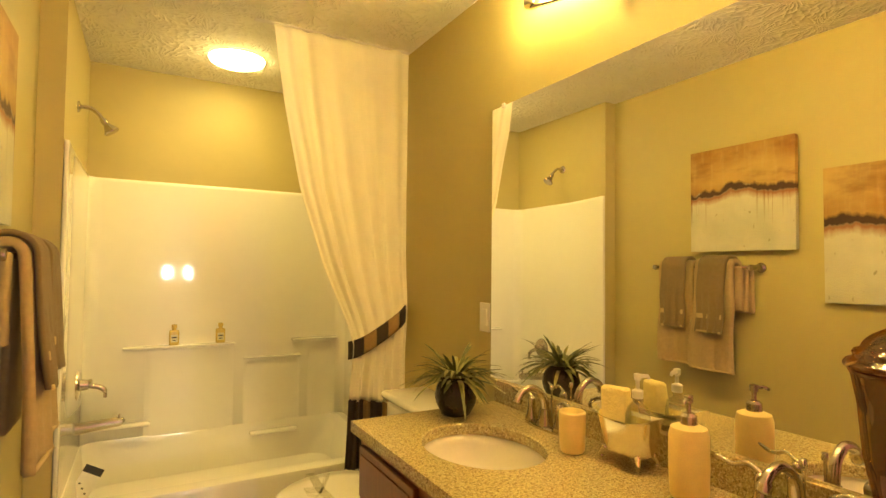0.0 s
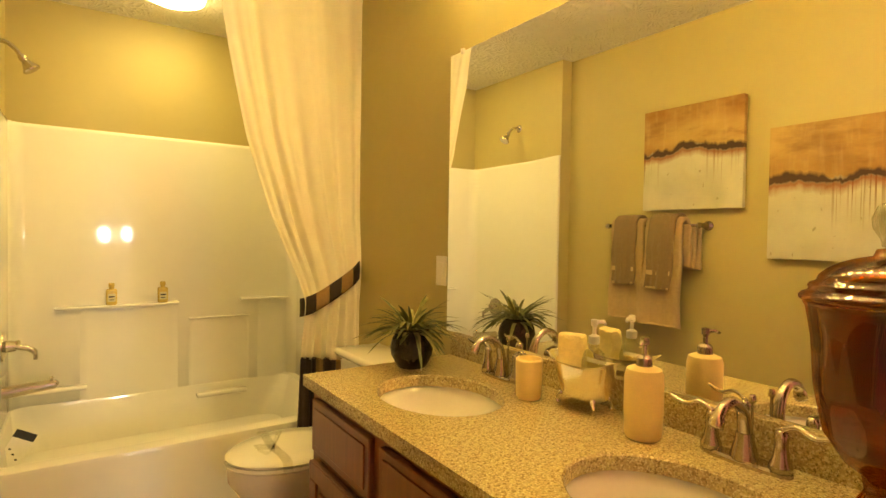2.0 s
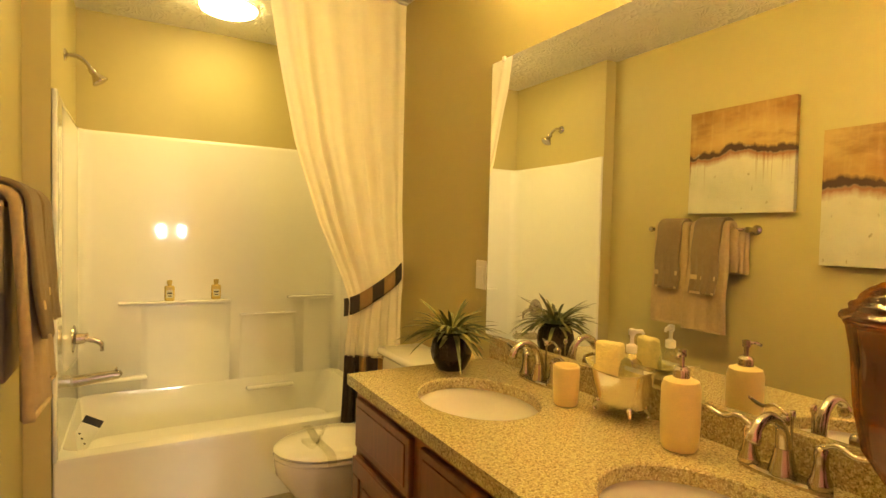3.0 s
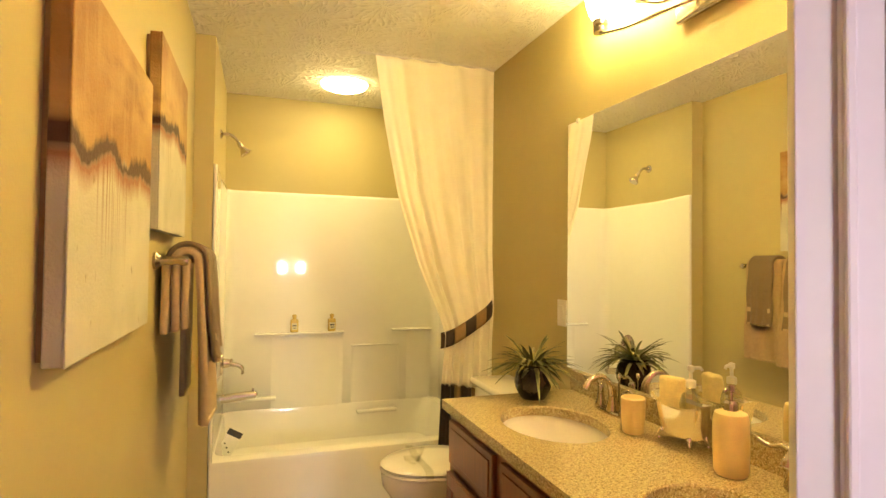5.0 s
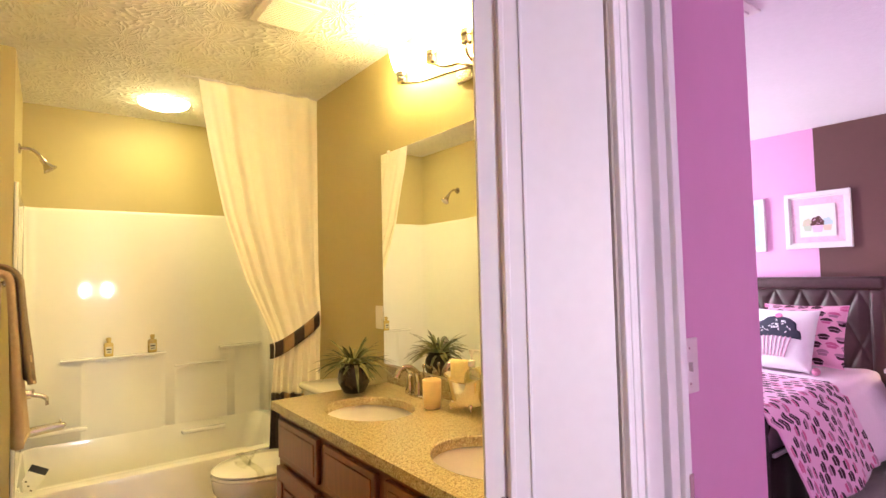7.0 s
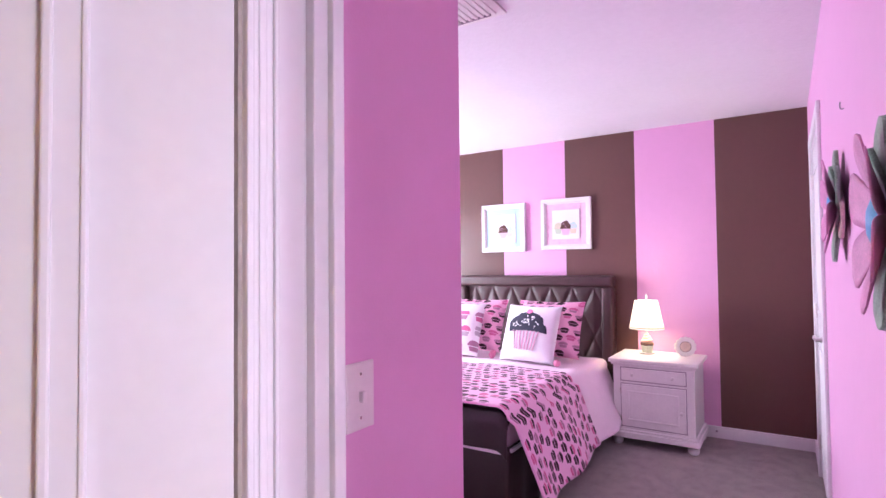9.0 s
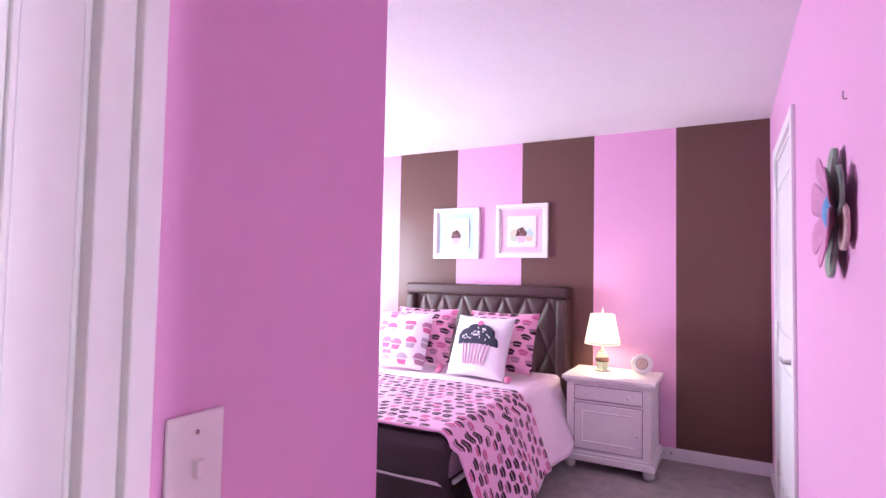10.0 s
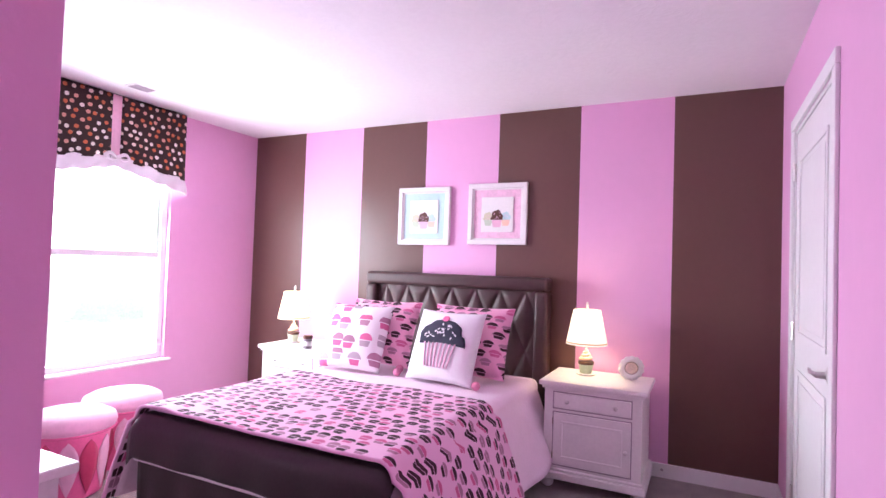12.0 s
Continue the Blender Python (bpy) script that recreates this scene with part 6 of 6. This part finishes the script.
pillow("pillow_sham", 1.17, 4.52, BT + 0.255, 0.55, 0.46, 0.16, 0.40, 0, "sham", "pink pillow sham printed with rows of dark cupcakes", "shams", 0.10)
pillow("pillow_sham", 1.83, 4.52, BT + 0.255, 0.55, 0.46, 0.16, 0.40, 0, "sham", "pink pillow sham printed with rows of dark cupcakes", "shams", 0.10)
pillow("throw_pillow", 1.235, 4.32, BT + 0.235, 0.46, 0.45, 0.15, 0.40, -6, "cushion_plain", "white throw pillow with a big cupcake applique", "throw pillows", 0, True)
pillow("throw_pillow", 1.90, 4.33, BT + 0.235, 0.47, 0.45, 0.15, 0.42, 2, "cushion", "white throw pillow printed with scattered cupcakes", "throw pillows")
for x, y in ((4.22, 0.99), (4.30, 1.56), (4.40, 1.60)):
    pp = thing("pompom", (x, y, BT + 0.03), "round pink pompom on the sheet beside the pillow", "pompom", "pompoms")
    part("ball", bm_lathe([(0, -0.026), (0.014, -0.022), (0.024, -0.010), (0.027, 0.0), (0.023, 0.012), (0.013, 0.022), (0, 0.026)], 16, Matrix.Translation((x, y, BT + 0.046))), "palepink_deep", pp, smooth=True)


# ---- nightstands ----
def nightstand():
    n = thing("nightstand", (4.8, 0.41, 0), "white painted nightstand with one drawer, a panel door and bun feet", "nightstand", "nightstands")
    x0, x1, y0, y1 = 4.575, 5.03, 0.13, 0.685
    part("body", bm_box(x0, x1, y0, y1, 0.10, 0.60, 0.003), "white", n)
    part("base_moulding", bm_box(x0 - 0.028, x1, y0 - 0.028, y1 + 0.028, 0.062, 0.105, 0.008, 3), "white", n)
    part("base_ogee", bm_box(x0 - 0.014, x1, y0 - 0.014, y1 + 0.014, 0.105, 0.122, 0.006, 3), "white", n)
    part("cornice", bm_box(x0 - 0.014, x1, y0 - 0.014, y1 + 0.014, 0.588, 0.606, 0.006, 3), "white", n)
    part("top", bm_box(x0 - 0.030, x1 + 0.005, y0 - 0.030, y1 + 0.030, 0.606, 0.635, 0.008, 3), "white", n)
    # grey slabs behind drawer and door paint the shade of their gaps
    part("drawer_gap_shade", bm_box(x0 - 0.002, x0 + 0.01, y0 + 0.052, y1 - 0.052, 0.470, 0.573), "grey", n)
    dr = part("drawer", bm_box(x0 - 0.010, x0 + 0.02, y0 + 0.058, y1 - 0.058, 0.477, 0.567, 0.005), "white", n)
    part("door_gap_shade", bm_box(x0 - 0.002, x0 + 0.01, y0 + 0.052, y1 - 0.052, 0.138, 0.456), "grey", n)
    do = part("door", bm_box(x0 - 0.010, x0 + 0.02, y0 + 0.058, y1 - 0.058, 0.145, 0.450, 0.004), "white", n)
    w = 0.045
    a0, a1, b0, b1 = y0 + 0.058 + w, y1 - 0.058 - w, 0.145 + w, 0.45 - w
    bm = bmesh.new()
    for a in ((a0, a1, b0, b0 + 0.012), (a0, a1, b1 - 0.012, b1), (a0, a0 + 0.012, b0 + 0.012, b1 - 0.012), (a1 - 0.012, a1, b0 + 0.012, b1 - 0.012)):
        bm_box(x0 - 0.017, x0 - 0.009, a[0], a[1], a[2], a[3], 0.003, 2, bm)
    part("panel_moulding", bm, "white", do)
    def knob(y, z, parent):
        part("knob", bm_lathe([(0, 0), (0.006, 0), (0.005, 0.01), (0.012, 0.018), (0.011, 0.026), (0, 0.029)], 18, Matrix.Translation((x0 - 0.009, y, z)) @ pose(0, 0, 0, 0, -90, 0)), "satin", parent, "pewter knob", True)
    knob(y0 + 0.14, 0.522, dr)
    knob(y1 - 0.14, 0.522, dr)
    knob(y0 + 0.083, 0.285, do)
    for z in (0.20, 0.40):
        part("hinge", bm_tube([(x0 - 0.008, y1 - 0.055, z - 0.02), (x0 - 0.008, y1 - 0.055, z + 0.02)], 0.004, 8), "nickel", do, smooth="auto")
    for x in (x0 + 0.035, x1 - 0.05):
        for y in (y0 + 0.02, y1 - 0.02):
            part("bun_foot", bm_lathe([(0, 0.0), (0.022, 0.0), (0.034, 0.012), (0.038, 0.028), (0.034, 0.046), (0.024, 0.056), (0.026, 0.063), (0, 0.063)], 24, Matrix.Translation((x, y, 0))), "white", n, smooth="auto")
    return n


n1 = nightstand()
copy_thing(n1, Matrix.Translation((4.78, 2.665, 0)))


def cake_lamp():
    l = thing("table_lamp", (4.86, 0.50, 0.635), "cupcake-shaped table lamp with a glowing cream shade", "lamp", "cupcake lamps")
    t = Matrix.Translation((4.86, 0.50, 0.6355))
    part("saucer", bm_lathe([(0, 0), (0.045, 0.0), (0.06, 0.006), (0.064, 0.012), (0.05, 0.012), (0, 0.012)], 32, t), "white", l, smooth="auto")
    bm = bmesh.new()
    R = []
    for r, z in ((0.034, 0.012), (0.037, 0.03), (0.041, 0.05), (0.045, 0.072)):
        R.append([bm.verts.new(t @ Vector(((r + 0.0018 * math.cos(20 * k * 2 * math.pi / 80)) * math.cos(2 * math.pi * k / 80), (r + 0.0018 * math.cos(20 * k * 2 * math.pi / 80)) * math.sin(2 * math.pi * k / 80), z))) for k in range(80)])
    for a, b in zip(R, R[1:]):
        for k in range(80):
            bm.faces.new((a[k], a[(k + 1) % 80], b[(k + 1) % 80], b[k]))
    part("cup", bm, "mint", l, "pale mint pleated cup", True)
    part("cake", bm_lathe([(0, 0.068), (0.047, 0.068), (0.050, 0.078), (0.047, 0.088), (0, 0.09)], 32, t), "choc", l, "chocolate cake rim", True)
    pts, rad = [], []
    for k in range(90):
        s = k / 89
        a = s * 3.6 * 2 * math.pi
        rr = 0.034 * (1 - s) ** 0.9
        pts.append(t @ Vector((rr * math.cos(a), rr * math.sin(a), 0.094 + 0.075 * s)))
        rad.append(0.0145 * (1 - 0.72 * s))
    part("icing", bm_tube(pts, rad, 10), "icing", l, "peach swirled icing", True)
    part("stem", bm_tube([t @ Vector((0, 0, 0.08)), t @ Vector((0, 0, 0.46))], 0.005, 10), "white", l, smooth=True)
    part("finial", bm_lathe([(0, 0.415), (0.008, 0.417), (0.006, 0.43), (0.010, 0.44), (0.004, 0.462), (0, 0.465)], 16, t), "white", l, smooth=True)
    sh_ = part("shade", bm_lathe([(0.128, 0.195), (0.127, 0.20), (0.085, 0.412), (0.083, 0.412), (0.125, 0.197), (0.128, 0.195)], 40, t), "shade", l, "glowing cream drum shade", True)
    part("trim_band", bm_lathe([(0.1285, 0.203), (0.1275, 0.21), (0.1265, 0.21), (0.1275, 0.203)], 40, t), "rose_trim", sh_, smooth=True)
    part("top_spider", bm_box(4.86 - 0.084, 4.86 + 0.084, 0.4985, 0.5015, 1.035, 1.039), "nickel", l)
    return l


lp = cake_lamp()
copy_thing(lp, Matrix.Translation((4.75, 2.81, 0.635)))
for y, x in ((0.50, 4.86), (2.81, 4.75)):
    d = bpy.data.lights.new("lamp_bulb", "POINT")
    d.energy, d.color, d.shadow_soft_size = 5.0, (1.0, 0.80, 0.52), 0.03
    o = new("lamp_bulb", d)
    o.location = (x, y, 0.635 + 0.30)

ck = thing("round_photo_frame", (4.85, 0.225, 0.635), "small round scalloped white photo frame on the nightstand", "photo frame")
m2 = Matrix.Translation((4.845, 0.225, 0.7125)) @ pose(0, 0, 0, 0, -98, 18)
bm = bmesh.new()
R = []
for r, z, sc in ((0.040, 0.004, 0), (0.043, 0.013, 0), (0.058, 0.016, 0.3), (0.073, 0.010, 1), (0.075, 0.002, 1), (0.070, -0.006, 1), (0.036, -0.006, 0)):
    R.append([bm.verts.new(m2 @ Vector(((r + 0.0025 * sc * math.cos(14 * 2 * math.pi * k / 112)) * math.cos(2 * math.pi * k / 112), (r + 0.0025 * sc * math.cos(14 * 2 * math.pi * k / 112)) * math.sin(2 * math.pi * k / 112), z))) for k in range(112)])
for a, b in zip(R, R[1:]):
    for k in range(112):
        bm.faces.new((a[k], a[(k + 1) % 112], b[(k + 1) % 112], b[k]))
bmesh.ops.recalc_face_normals(bm, faces=bm.faces[:])
part("frame", bm, "white", ck, smooth=True)
part("photo", bm_lathe([(0, 0.0035), (0.041, 0.0035), (0.041, 0.0), (0, 0.0)], 32, m2), "photo", ck, "soft blurred photo print")
part("inner_ring", bm_lathe([(0.036, 0.005), (0.041, 0.007), (0.043, 0.005), (0.036, 0.0045)], 40, m2), "nickel", ck, smooth=True)
part("easel", bm_box(4.868, 4.90, 0.215, 0.235, 0.636, 0.69, 0.002), "choc", ck)
jr = thing("trinket_tin", (4.58, 2.52, 0.635), "small grey round tin with a dark lid on the nightstand", "tin")
t = Matrix.Translation((4.60, 2.535, 0.6355))
part("body", bm_lathe([(0, 0), (0.034, 0), (0.035, 0.003), (0.035, 0.075), (0, 0.076)], 28, t), "greytin", jr, smooth="auto")
part("lid", bm_lathe([(0, 0.075), (0.037, 0.075), (0.037, 0.095), (0.033, 0.099), (0, 0.1)], 28, t), "choc", jr, smooth="auto")
part("label", bm_lathe([(0.0353, 0.02), (0.0356, 0.02), (0.0356, 0.055), (0.0353, 0.055)], 28, t), "paper", jr, smooth=True)


# ---- ottomans like big cupcakes ----
def ottoman(x, y, s=1.0):
    o = thing("cupcake_ottoman", (x, y, 0), "round pink cupcake ottoman with a pale plush top", "ottoman", "cupcake ottomans")
    t = Matrix.Translation((x, y, 0)) @ Matrix.Diagonal((s, s, 1, 1))
    part("drum", bm_lathe([(0, 0.0), (0.155, 0.0), (0.165, 0.01), (0.195, 0.34), (0.19, 0.36), (0, 0.36)], 48, t), "hotpink", o, smooth="auto")
    for k in range(12):
        a = 2 * math.pi * k / 12
        def drop(u, v, a=a):
            ww = 0.055 * math.sin(math.pi * u) ** 0.8 * (0.55 + 0.7 * u)
            z = 0.03 + 0.29 * u
            r = 0.167 + 0.028 * (z / 0.34) + 0.004
            b = a + ww * (v - 0.5) * 2 / 0.19
            return t @ Vector((r * math.cos(b), r * math.sin(b), z))
        part("drip_panel", bm_grid(drop, 10, 4), "rosedeep" if k % 2 else "palepink", o, "teardrop wrapper panel", True, 0.004)
    part("cushion", bm_lathe([(0.18, 0.345), (0.215, 0.355), (0.225, 0.385), (0.215, 0.415), (0.17, 0.44), (0.08, 0.452), (0, 0.455)], 48, t), "palepink", o, "pale pink plush cushion", True)
    part("piping", bm_lathe([(0.212, 0.349), (0.220, 0.345), (0.224, 0.352), (0.216, 0.357)], 48, t), "hotpink", o, smooth=True)


ottoman(3.14, 2.93)
ottoman(3.56, 3.12)
dk = thing("white_desk", (1.95, 1.5, 0), "white painted desk against the pink wall", "desk")
part("top", bm_box(XC + 0.006, 2.27, 1.335, 2.25, 0.715, 0.745, 0.006, 3), "white", dk)
part("apron", bm_box(XC + 0.02, 2.235, 1.365, 2.22, 0.62, 0.714, 0.003), "white", dk)
for x in (XC + 0.05, 2.21):
    for y in (1.39, 2.195):
        part("leg", bm_box(x - 0.024, x + 0.024, y - 0.024, y + 0.024, 0, 0.619, 0.004), "white", dk)
